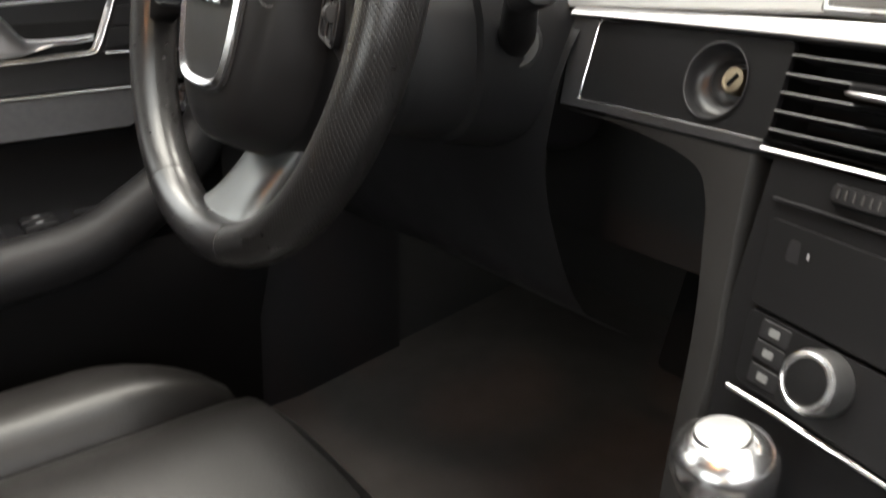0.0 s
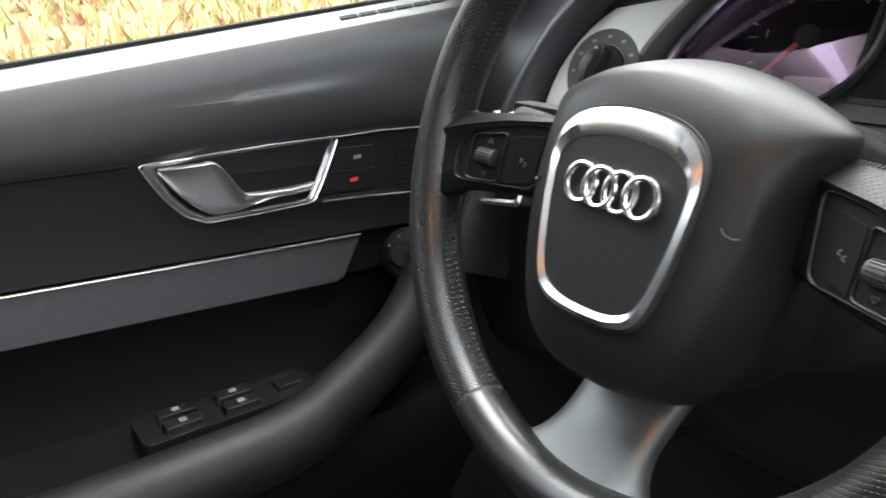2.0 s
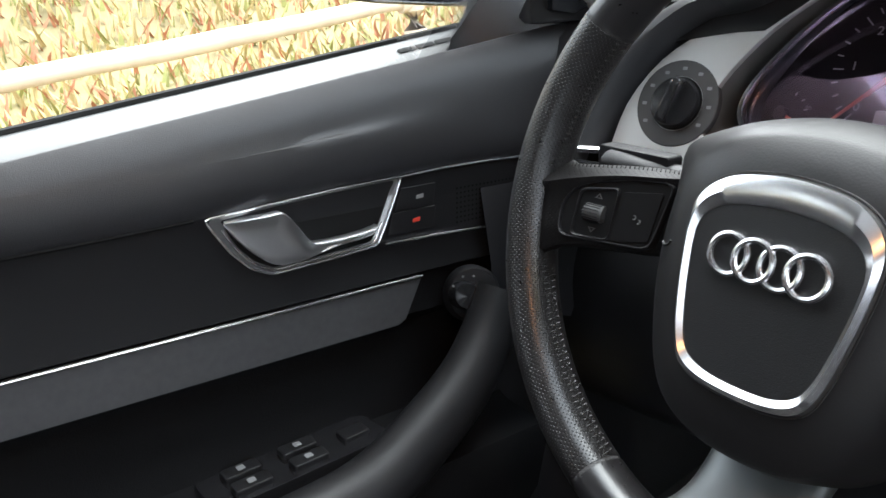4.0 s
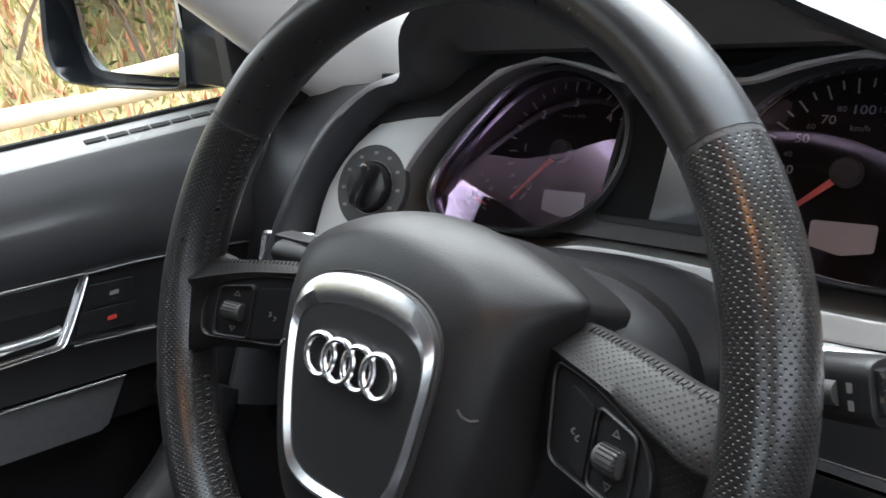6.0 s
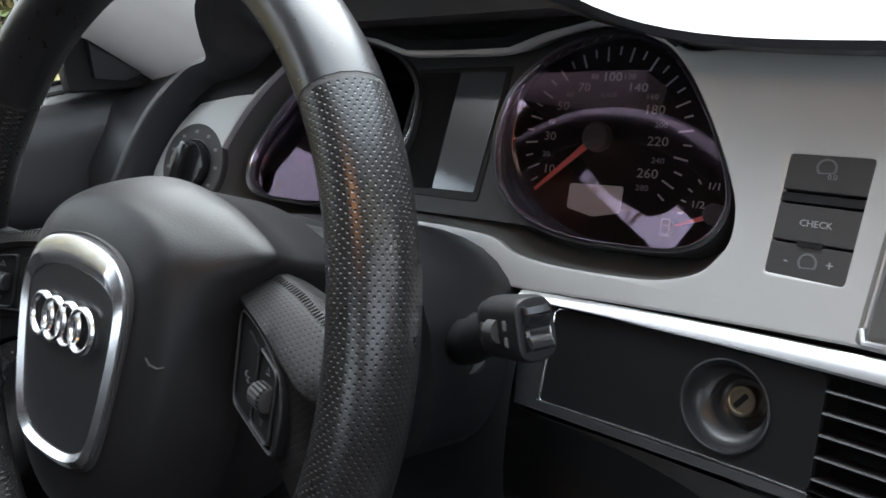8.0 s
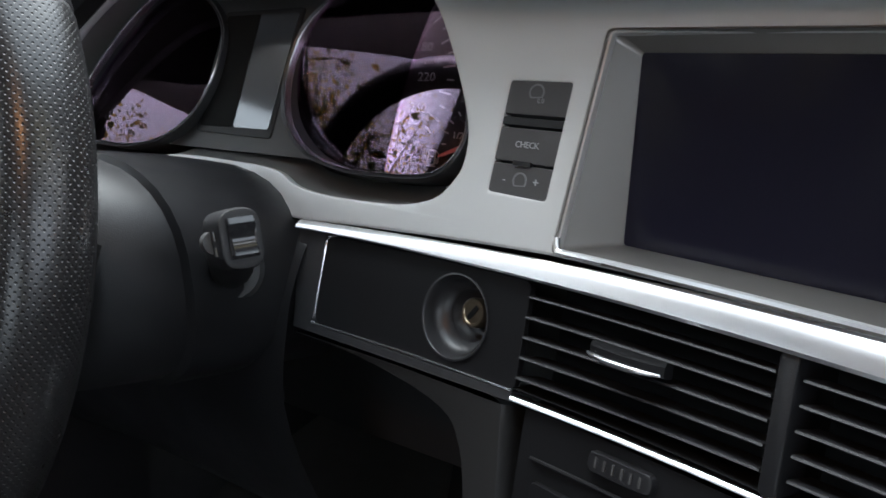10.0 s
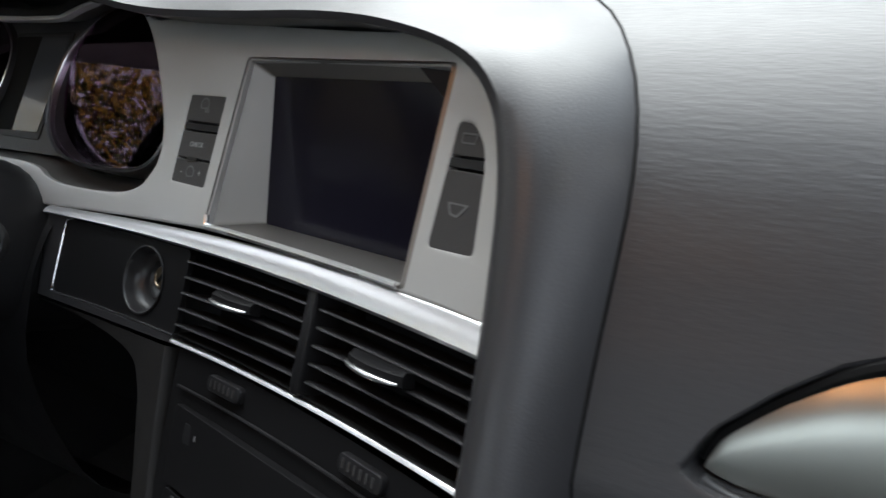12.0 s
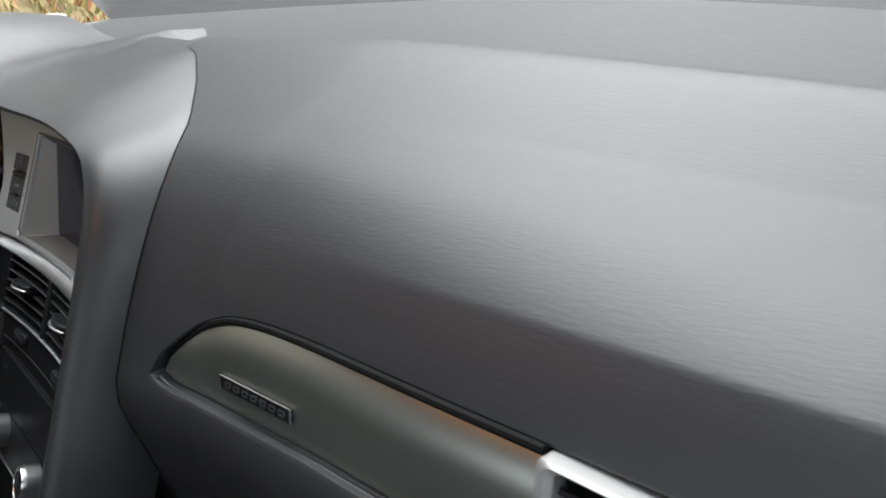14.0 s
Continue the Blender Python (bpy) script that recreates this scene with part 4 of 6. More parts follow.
def button_blocks():
    t = thing("check_buttons", on_fascia(-0.12, 0.88), "column of three dark grey push buttons", "buttons")
    rows = [((-0.1372, 0.9075), (-0.0998, 0.9075), (-0.1013, 0.8915), (-0.1382, 0.8918)), ((-0.1383, 0.8905), (-0.1014, 0.8902), (-0.1018, 0.8865), (-0.1386, 0.8868)),
            ((-0.1386, 0.8858), (-0.1018, 0.8855), (-0.1030, 0.8698), (-0.1395, 0.8702)), ((-0.1396, 0.8692), (-0.1031, 0.8688), (-0.1042, 0.8540), (-0.1404, 0.8548))]
    made = []
    for k, q in enumerate(rows):
        made.append(part("button" if k != 1 else "divider", prism(rounded(q, 0.0012), lambda x, z, w: on_fascia(x, z, w + 0.0008), 0.008, 0.0012), GREY if k != 1 else HARD, t, "dark grey button" if k != 1 else ""))
    part("indicator", prism(rounded([(-0.127, 0.8708), (-0.116, 0.8707), (-0.116, 0.8682), (-0.127, 0.8683)], 0.001), lambda x, z, w: on_fascia(x, z, w + 0.002), 0.004, 0.0006), HARD, t)
    p = flat_on_fascia(-0.1206, 0.878)
    part("lettering", text_mesh("CHECK", 0.0043, lambda u, v, w: p(u, v, 0.0011 + w)), PRINT, made[2])
    p = flat_on_fascia(-0.1190, 0.9005)
    part("symbol", ring_of([(0.0045 * math.cos(a) - 0.001, 0.0042 * math.sin(a) + 0.0015) for a in np.linspace(-0.6, 3.9, 14)], [(0.0036 * math.cos(a) - 0.001, 0.0033 * math.sin(a) + 0.0015) for a in np.linspace(-0.6, 3.9, 14)],
                           lambda u, v, w: p(u, v, 0.0012 + w), 0.0003), FAINT, made[0])
    part("lettering", text_mesh("0.0", 0.0034, lambda u, v, w: p(u + 0.002, v - 0.0025, 0.0011 + w)), DIM, made[0])
    p = flat_on_fascia(-0.1215, 0.8618)
    part("symbol", ring_of([(0.0042 * math.cos(a), 0.0042 * math.sin(a)) for a in np.linspace(-0.6, 3.9, 14)], [(0.0033 * math.cos(a), 0.0033 * math.sin(a)) for a in np.linspace(-0.6, 3.9, 14)],
                           lambda u, v, w: p(u, v, 0.0012 + w), 0.0003), FAINT, made[3])
    for text, u in (("-", -0.0105), ("+", 0.0105)):
        part("lettering", text_mesh(text, 0.006, lambda a, v, w: p(a + u * 0.9, v, 0.0011 + w)), PRINT, made[3])

    t = thing("glovebox_buttons", on_fascia(0.097, 0.88), "pair of dark grey push buttons beside the screen", "buttons")
    quads = [(rounded([(0.0875, 0.9058), (0.0973, 0.9053), (0.1052, 0.8968), (0.1075, 0.8920), (0.0862, 0.8916)], 0.0025)), rounded([(0.0861, 0.8908), (0.1076, 0.8911), (0.1079, 0.8870), (0.0858, 0.8868)], 0.0008),
             rounded([(0.0857, 0.8860), (0.1081, 0.8862), (0.1105, 0.8540), (0.0826, 0.8532)], 0.0025)]
    for k, q in enumerate(quads):
        b = part("button" if k != 1 else "divider", prism(q, lambda x, z, w: on_fascia(x, z, w + 0.0008), 0.008, 0.0012), GREY if k != 1 else HARD, t, "dark grey button" if k != 1 else "")
        if k == 0:
            p = flat_on_fascia(0.0962, 0.8985)
            part("symbol", ring_of(rounded([(-0.005, 0.0028), (0.005, 0.0028), (0.004, -0.002), (-0.005, -0.002)], 0.001), rounded([(-0.0042, 0.002), (0.0042, 0.002), (0.0034, -0.0012), (-0.0042, -0.0012)], 0.0006),
                                   lambda u, v, w: p(u, v, 0.0012 + w), 0.0003), FAINT, b)
        if k == 2:
            p = flat_on_fascia(0.0965, 0.8712)
            part("symbol", ring_of(rounded([(-0.0065, 0.002), (0.007, 0.002), (0.001, -0.004), (-0.004, -0.0035)], 0.001), rounded([(-0.005, 0.0012), (0.0048, 0.0012), (0.0006, -0.003), (-0.0034, -0.0026)], 0.0006),
                                   lambda u, v, w: p(u, v, 0.0012 + w), 0.0003), FAINT, b)


button_blocks()


def air_vent(x0, x1, tab):
    t = thing("air_vent", on_fascia((x0 + x1) / 2, 0.775), "black slatted air vent with a chrome slider", "air vent", "centre air vents")
    dz = lambda x: 0.004 * max(0, (x + 0.1) / 0.23)
    part("duct", grid([[on_fascia(x, z, w) for x in np.linspace(x0, x1, 8)] for z, w in ((0.8205, 0.0), (0.8195, -0.03), (0.775, -0.03), (0.772, 0.0))]), DIAL, t, "black vent duct")
    for k in range(5):
        z = 0.8125 - 0.0089 * k
        rows = []
        for x in np.linspace(x0 + 0.001, x1 - 0.001, 10):
            zz = z + dz(x) * k / 4
            rows.append([on_fascia(x, zz + a, w) for a, w in ((-0.0002, 0.0012), (0.0006, 0.0008), (0.0009, -0.0004), (0.0004, -0.018), (-0.0004, -0.018), (-0.0007, -0.0002))])
        part("slat", grid(rows, close_u=True, cap=True), CUP, t)
    zt = 0.7995
    grip = []
    for i, x in enumerate(np.linspace(tab[0], tab[1], 12)):
        s = math.sin(math.pi * (i / 11)) ** 0.5
        grip.append([on_fascia(x, zt + a + 0.0006, w * (0.45 + 0.55 * s)) for a, w in ((0.0035, -0.002), (0.0038, 0.009), (0.0020, 0.0125), (-0.0022, 0.0115), (-0.0026, 0.002), (-0.0022, -0.004))])
    g = part("slider", grid(grip, close_u=True, cap=True), PANEL, t, "black slider with a chrome edge")
    edge = []
    for i, x in enumerate(np.linspace(tab[0] + 0.0005, tab[1] - 0.0005, 16)):
        s = math.sin(math.pi * ((i + 0.3) / 15.6)) ** 0.5
        edge.append(on_fascia(x, zt - 0.0004 - 0.0009 * s, 0.0122 * (0.45 + 0.55 * s) + 0.0004))
    part("chrome_edge", tube(edge, [0.0004 + 0.0010 * math.sin(math.pi * (i + 0.4) / 15.8) ** 0.6 for i in range(16)], 12), SATIN, g, "bright chrome edge")


air_vent(-0.106, 0.0095, (-0.066, -0.031))
air_vent(0.0175, 0.1255, (0.053, 0.089))
solo("vent_divider", prism(rounded([(0.0100, 0.8205), (0.0170, 0.8205), (0.0165, 0.772), (0.0100, 0.771)], 0.002), lambda x, z, w: on_fascia(x, z, w + 0.003), 0.02, 0.002), HARD, "black divider between two air vents", "divider")


def light_switch():
    place = flat_on_fascia(-0.5755, 0.8765)
    c, n = place(0, 0, 0), place(0, 0, 1) - place(0, 0, 0)
    t = thing("light_switch", c, "round black rotary headlamp switch on the silver fascia", "light switch")
    part("ring", lathe([(0.0335, -0.004), (0.0335, 0.001), (0.0328, 0.0018), (0.021, 0.0018), (0.0205, 0.0005)], c, n, 48), GREY, t, "dark grey marked ring")
    part("well", lathe([(0.0205, -0.004), (0.0205, 0.0014), (0.0195, 0.0014)], c, n, 40), DIAL, t)
    part("knob", lathe([(0.0193, 0.0), (0.0190, 0.007), (0.0178, 0.0085), (0.0, 0.0088)], c, n, 40), GLOSS, t, "glossy black knob")
    part("grip", prism(rounded([(-0.005, -0.0175), (0.005, -0.0175), (0.005, 0.0175), (-0.005, 0.0175)], 0.004), lambda u, v, w: place(u * 0.97 + v * 0.2, v * 0.97 - u * 0.2, 0.0165 + w), 0.01, 0.003), GLOSS, t, "raised bar grip")
    for k in range(9):
        a = radians(215 - 31 * k)
        part("mark", prism(rounded([(-0.0018, -0.0012), (0.0018, -0.0012), (0.0018, 0.0012), (-0.0018, 0.0012)], 0.0005), lambda u, v, w: place(0.0268 * math.cos(a) + u, 0.0268 * math.sin(a) + v, 0.0022 + w), 0.0003), DIM, t)


light_switch()


def end_vent():
    t = thing("end_vent", on_fascia(-0.63, 0.80, 0.02), "chrome-framed side air vent at the end of the dashboard", "air vent")
    place = lambda x, z, w: on_fascia(x, z, w + 0.02)
    o = rounded([(-0.662, 0.8335), (-0.604, 0.8365), (-0.603, 0.762), (-0.655, 0.757)], 0.005)
    i = rounded([(-0.656, 0.8285), (-0.609, 0.8315), (-0.608, 0.767), (-0.650, 0.762)], 0.004)
    part("frame", ring_of(o, i, place, 0.012, 0.002), CHROME, t, "bright chrome vent frame")
    part("duct", prism(i, lambda x, z, w: place(x, z, w - 0.010), 0.004), DIAL, t, "black vent duct")
    for k in range(6):
        part("slat", tube([place(x, 0.773 + 0.010 * k, -0.003) for x in np.linspace(-0.652, -0.609, 5)], 0.0018, 6), HARD, t)


end_vent()


# ---------------------------------------------------------------- steering wheel
def steering_wheel():
    t = thing("steering_wheel", HUB, "black leather three-spoke steering wheel with a chrome-ringed centre", "steering wheel")
    R, back = 0.1660, 0.013

    def rim_piece(a0, a1, mat, label, n=40, fat=1.0):
        rows = []
        for a in np.linspace(radians(a0), radians(a1), n):
            c = on_wheel(math.cos(a) * R, math.sin(a) * R - 0.003, -back)
            d = on_wheel(math.cos(a), math.sin(a)) - HUB
            rows.append([c + d * 0.0145 * fat * math.cos(k * 2 * math.pi / 18) + W_OUT * 0.0175 * fat * math.sin(k * 2 * math.pi / 18) for k in range(18)])
        return part("grip", unwrap(grid(rows, close_u=True, cap=True), rows), mat, t, label)

    seams = (36.2, 147.2, 244.2, 287.7)
    for k, (mat, label) in enumerate(((LEATHER, "smooth black leather upper grip"), (HOLED, "perforated black leather grip"), (LEATHER, "smooth black leather lower grip"), (HOLED, "perforated black leather grip"))):
        rim_piece(seams[k] + 0.4, (seams[k + 1] if k < 3 else seams[0] + 360) - 0.4, mat, label)
    for a in seams:
        rim = rim_piece(a - 0.5, a + 0.5, DEEP, "stitched seam", 3, 0.985)
        rim.name = "seam"

    # stitching along the inner side of the grips
    bm = bmesh.new()
    for side in (0, 1):
        a0, a1 = seams[1:3] if side == 0 else (seams[3] - 360, seams[0])
        for a in np.arange(a0 + 1, a1 - 1, 1.35):
            p = []
            for da, off in ((-0.42, -0.0042), (0.42, 0.0042)):
                r = radians(a + da)
                rr, w = R - 0.0139 + abs(off) * 0.05, -back + off
                p.append(on_wheel(math.cos(r) * rr, math.sin(r) * rr - 0.003, w))
            tube(p, 0.0008, 5, bm=bm)
    part("stitching", bm, DEEP, t, "black thread stitching")["kind"] = "stuff"

    # centre cover: a shield with a flat front, a domed top and cheeks cut away for the side spokes
    half_front = [(0.0, 0.0445), (0.020, 0.0430), (0.038, 0.0385), (0.0495, 0.0325), (0.0575, 0.0255), (0.0612, 0.0180), (0.0635, 0.0080), (0.0645, -0.010), (0.0635, -0.030), (0.0600, -0.050),
                  (0.0530, -0.074), (0.0420, -0.0915), (0.0230, -0.1020), (0.0, -0.1048)]
    half_back = [(0.0, 0.0565), (0.022, 0.0550), (0.046, 0.0500), (0.065, 0.0430), (0.0790, 0.0360), (0.0835, 0.0300), (0.0790, 0.0170), (0.0735, -0.004), (0.0735, -0.030), (0.0725, -0.052),
                 (0.0640, -0.080), (0.0485, -0.0985), (0.0260, -0.1090), (0.0, -0.1120)]
    whole = lambda half: curve_through(half + [(-x, y) for x, y in half[-2:0:-1]], 4)
    fo, ba = whole(half_front), whole(half_back)
    cc = np.array((0.0, -0.028))
    rows = [[on_wheel(*(cc + (p - cc) * k), w) for p in ba] for k, w in ((0.93, -0.082), (0.955, -0.052), (0.975, -0.0400), (0.993, -0.0375), (1.0, -0.0345))]
    rows += [[on_wheel(*(p * (1 - k) + q * k), w) for p, q in zip(ba, fo)] for k, w in ((0.16, -0.0270), (0.40, -0.0185), (0.68, -0.0112), (0.88, -0.0072), (1.0, -0.0050))]
    rows += [[on_wheel(*(cc + (p - cc) * k), w) for p in fo] for k, w in ((0.975, -0.0034), (0.94, -0.0018), (0.88, 0.0004), (0.80, 0.0026), (0.66, 0.0046), (0.4, 0.0058), (0.02, 0.0062))]
    cover = part("centre_cover", grid(rows, close_u=True, cap=True), COVER, t, "soft black airbag cover", smooth=55)
    half_out = [(0.0, 0.0262), (0.0210, 0.0240), (0.0335, 0.0192), (0.0415, 0.0115), (0.0447, 0.0015), (0.0440, -0.0150), (0.0405, -0.0390), (0.0360, -0.0575), (0.0300, -0.0680), (0.0180, -0.0728), (0.0, -0.0740)]
    half_in = [(0.0, 0.0125), (0.0185, 0.0110), (0.0300, 0.0078), (0.0370, 0.0025), (0.0396, -0.0055), (0.0390, -0.0180), (0.0358, -0.0385), (0.0315, -0.0550), (0.0262, -0.0630), (0.0155, -0.0672), (0.0, -0.0683)]
    co, ci = ([p - np.array((0.0, 0.0010)) for p in whole(h)] for h in (half_out, half_in))
    part("groove", ring_of([p * 1.0 + (p - cc) * 0.035 for p in co], co, lambda u, v, w: on_wheel(u, v, w + 0.0052), 0.004, -0.001), DEEP, cover)
    part("chrome_frame", ring_of(co, ci, lambda u, v, w: on_wheel(u, v, w + 0.0075), 0.006, 0.0022), CHROME, cover, "polished chrome frame")
    part("inset", prism(ci, lambda u, v, w: on_wheel(u, v, w + 0.0072), 0.004, 0.0008), HARD, cover, "matt black inset")
    # moulded release marks on both cheeks
    for sd in (-1, 1):
        part("mark", tube([on_wheel(sd * u, v, w) for u, v, w in ((0.0555, -0.0160, 0.0012), (0.0575, -0.0185, 0.0002), (0.0605, -0.0195, -0.0014), (0.0632, -0.0185, -0.0034))], 0.0006, 6), DEEP, cover)
    # emblem of four overlapping rings
    for k in range(4):
        u0 = -0.0188 + 0.0125 * k
        path = [on_wheel(u0 + 0.0092 * math.cos(a), -0.0131 + 0.0092 * math.sin(a), 0.0095 + (0.0004 if k % 2 else 0)) for a in np.linspace(0, 2 * math.pi, 32, endpoint=False)]
        part("emblem_ring", tube(path, 0.0016, 8, closed=True, up=tuple(W_OUT)), CHROME, cover, "chrome emblem ring")

    # side spokes: a slanting leather band above a sunk switch panel
    def side_spoke(s):
        secs = curve_through([(0.060, 0.023, -0.046, 0.012, -0.032, -0.028), (0.075, 0.022, -0.040, 0.0090, -0.0265, -0.031), (0.088, 0.0210, -0.036, 0.0062, -0.0215, -0.0345),
                              (0.110, 0.0180, -0.0290, 0.0015, -0.0130, -0.0385), (0.133, 0.0130, -0.0205, -0.0060, -0.0050, -0.0440), (0.148, 0.0105, -0.0180, -0.0115, -0.0020, -0.0530), (0.160, 0.0120, -0.0215, -0.0135, -0.0060, -0.0610)], 5, False)
        rows = []
        for u, vt, wt, vf, wf, vb in secs:
            vt -= 0.0075 if s < 0 else 0.0
            sec = [(vt - 0.002, wt - 0.016), (vt + 0.0006, wt - 0.007), (vt + 0.0006, wt - 0.002), (vt - 0.0015, wt + 0.0022), (vt * 0.72 + vf * 0.28, wt * 0.70 + wf * 0.30 + 0.0022),
                   (vt * 0.40 + vf * 0.60, wt * 0.38 + wf * 0.62 + 0.0026), (vf + 0.0022, wf + 0.0008), (vf + 0.0002, wf + 0.0002), (vf - 0.0020, wf - 0.0022), (vf * 0.5 + vb * 0.5, wf - 0.0035), (vb + 0.003, wf - 0.004), (vb, wf - 0.008), (vb + 0.004, wf - 0.022)]
            rows.append([on_wheel(s * u, v + 0.029 * u, w) for v, w in sec])
        part("spoke", unwrap(grid(rows, close_u=True, cap=True), rows), SPOKE_SKIN, t, "perforated leather side spoke", smooth=60)
        sunk = lambda u, v, w: on_wheel(u, v, w - 0.0222 + 0.37 * (abs(u) - 0.088))
        quad = [(s * u, v) for u, v in ((0.080, 0.0092), (0.100, 0.0067), (0.117, 0.0015), (0.1300, -0.0042), (0.1355, -0.0145), (0.1340, -0.0325), (0.0850, -0.0275))]
        q = rounded(quad, 0.006)
        mid = sum(q) / len(q)
        big = [mid + (p - mid) * 1.055 for p in q]
        part("switch_rim", ring_of(big, q, lambda u, v, w: sunk(u, v, w + 0.0006), 0.006, 0.0008), HARD, t, "black switch surround")
        pan = part("switch_panel", prism(q, lambda u, v, w: sunk(u, v, w - 0.0004), 0.006, 0.0008), PANEL, t, "black switch panel")
        cu, cv = s * 0.1170, -0.0160
        # the roller sits in a framed field of its own
        hw, hh = 0.0098, 0.0140
        field = rounded([(cu - s * hw, cv + hh + 0.0015), (cu + s * hw, cv + hh - 0.0030), (cu + s * hw * 1.05, cv - hh - 0.0005), (cu - s * hw, cv - hh + 0.0015)], 0.0035)
        fc = sum(field) / len(field)
        part("field_frame", ring_of([fc + (p - fc) * 1.10 for p in field], field, lambda u, v, w: sunk(u, v, w + 0.0006), 0.003, 0.0007), HARD, pan, "raised frame of the roller field")
        ends = [sunk(cu - 0.0058, cv, 0.0004), sunk(cu + 0.0058, cv, 0.0004)]
        part("scroll_wheel", tube([ends[0], ends[0].lerp(ends[1], 0.08), ends[0].lerp(ends[1], 0.92), ends[1]], [0.0038, 0.0050, 0.0050, 0.0038], 20), DEEP, pan, "ribbed black scroll wheel")
        bm = bmesh.new()
        ax = (ends[1] - ends[0]).normalized()
        side = ax.cross(W_OUT).normalized()
        for k in range(9):
            a = radians(-80 + 20 * k)
            d = W_OUT * math.cos(a) + side * math.sin(a)
            tube([ends[0].lerp(ends[1], 0.10) + d * 0.0050, ends[0].lerp(ends[1], 0.90) + d * 0.0050], 0.00045, 5, bm=bm)
        part("wheel_rib", bm, PANEL, pan)["kind"] = "stuff"
        for y, g in ((cv + hh - 0.0045, 1), (cv - hh + 0.0045, -1)):
            part("mark", ring_of([(-0.0021, -0.0012 * g), (0.0021, -0.0012 * g), (0.0, 0.0018 * g)], [(-0.0012, -0.0007 * g), (0.0012, -0.0007 * g), (0.0, 0.0009 * g)], lambda u, v, w: sunk(cu + u, y + v, 0.0003 + w), 0.0003), KEY_PRINT, pan)
        # flat key beside the roller, with a small printed mark
        k0, k1 = cu - s * (hw + 0.0022), (0.0905 if s > 0 else -0.084)
        key = part("key", prism(rounded([(k0, cv + hh + 0.001), (k1, cv + hh + 0.0055), (k1 + s * 0.002, cv - hh + 0.0055), (k0, cv - hh + 0.001)], 0.002), lambda u, v, w: sunk(u, v, w + 0.0006), 0.003, 0.0006), PANEL, pan)
        km = (k0 + k1) / 2
        for du, dv, r in ((-0.0014, 0.0010, 0.0014), (0.0014, -0.0008, 0.0014)):
            part("mark", lathe([(r, -0.0006), (r, 0.0002), (r * 0.55, 0.0002), (r * 0.5, -0.0002)], sunk(km + du, cv + 0.002 + dv, 0.0006), sunk(km, cv, 1) - sunk(km, cv, 0), 14), KEY_PRINT, key)
        bm = bmesh.new()
        for k in range(26):
            u = 0.086 + 0.0024 * k
            vt, wt = (float(np.interp(u, [c[0] for c in secs], [c[i] for c in secs])) for i in (1, 2))
            vt += 0.029 * u - (0.0075 if s < 0 else 0.0)
            tube([on_wheel(s * u, vt - 0.0012, wt + 0.0026), on_wheel(s * (u + 0.0014), vt + 0.0006, wt + 0.0006)], 0.0003, 5, bm=bm)
        part("spoke_stitching", bm, SPOKE_SKIN, t, "black thread stitching")["kind"] = "stuff"

    side_spoke(-1)
    side_spoke(1)
    # lower spoke in satin grey, flaring into the rim
    rows = []
    for v, wide, w in curve_through([(-0.085, 0.034, -0.064), (-0.108, 0.0315, -0.055), (-0.124, 0.0300, -0.046), (-0.140, 0.0315, -0.036), (-0.153, 0.0400, -0.028), (-0.162, 0.058, -0.022), (-0.168, 0.080, -0.018)], 5, False):
        sec = []
        for k in range(28):
            a = 2 * math.pi * k / 28
            x = math.copysign(abs(math.cos(a)) ** 0.7, math.cos(a))
            sec.append(on_wheel(wide * x, v + 0.10 * max(0.0, wide - 0.040) * x * x, w + 0.0115 * math.copysign(abs(math.sin(a)) ** 0.7, math.sin(a))))
        rows.append(sec)
    part("lower_spoke", grid(rows, close_u=True, cap=True), SPOKE, t, "satin grey lower spoke")
    part("hub_back", lathe([(0.055, -0.10), (0.062, -0.07), (0.062, -0.05), (0.055, -0.04)], on_wheel(0, -0.03), W_OUT, 36), HARD, t, "black hub shell")


steering_wheel()


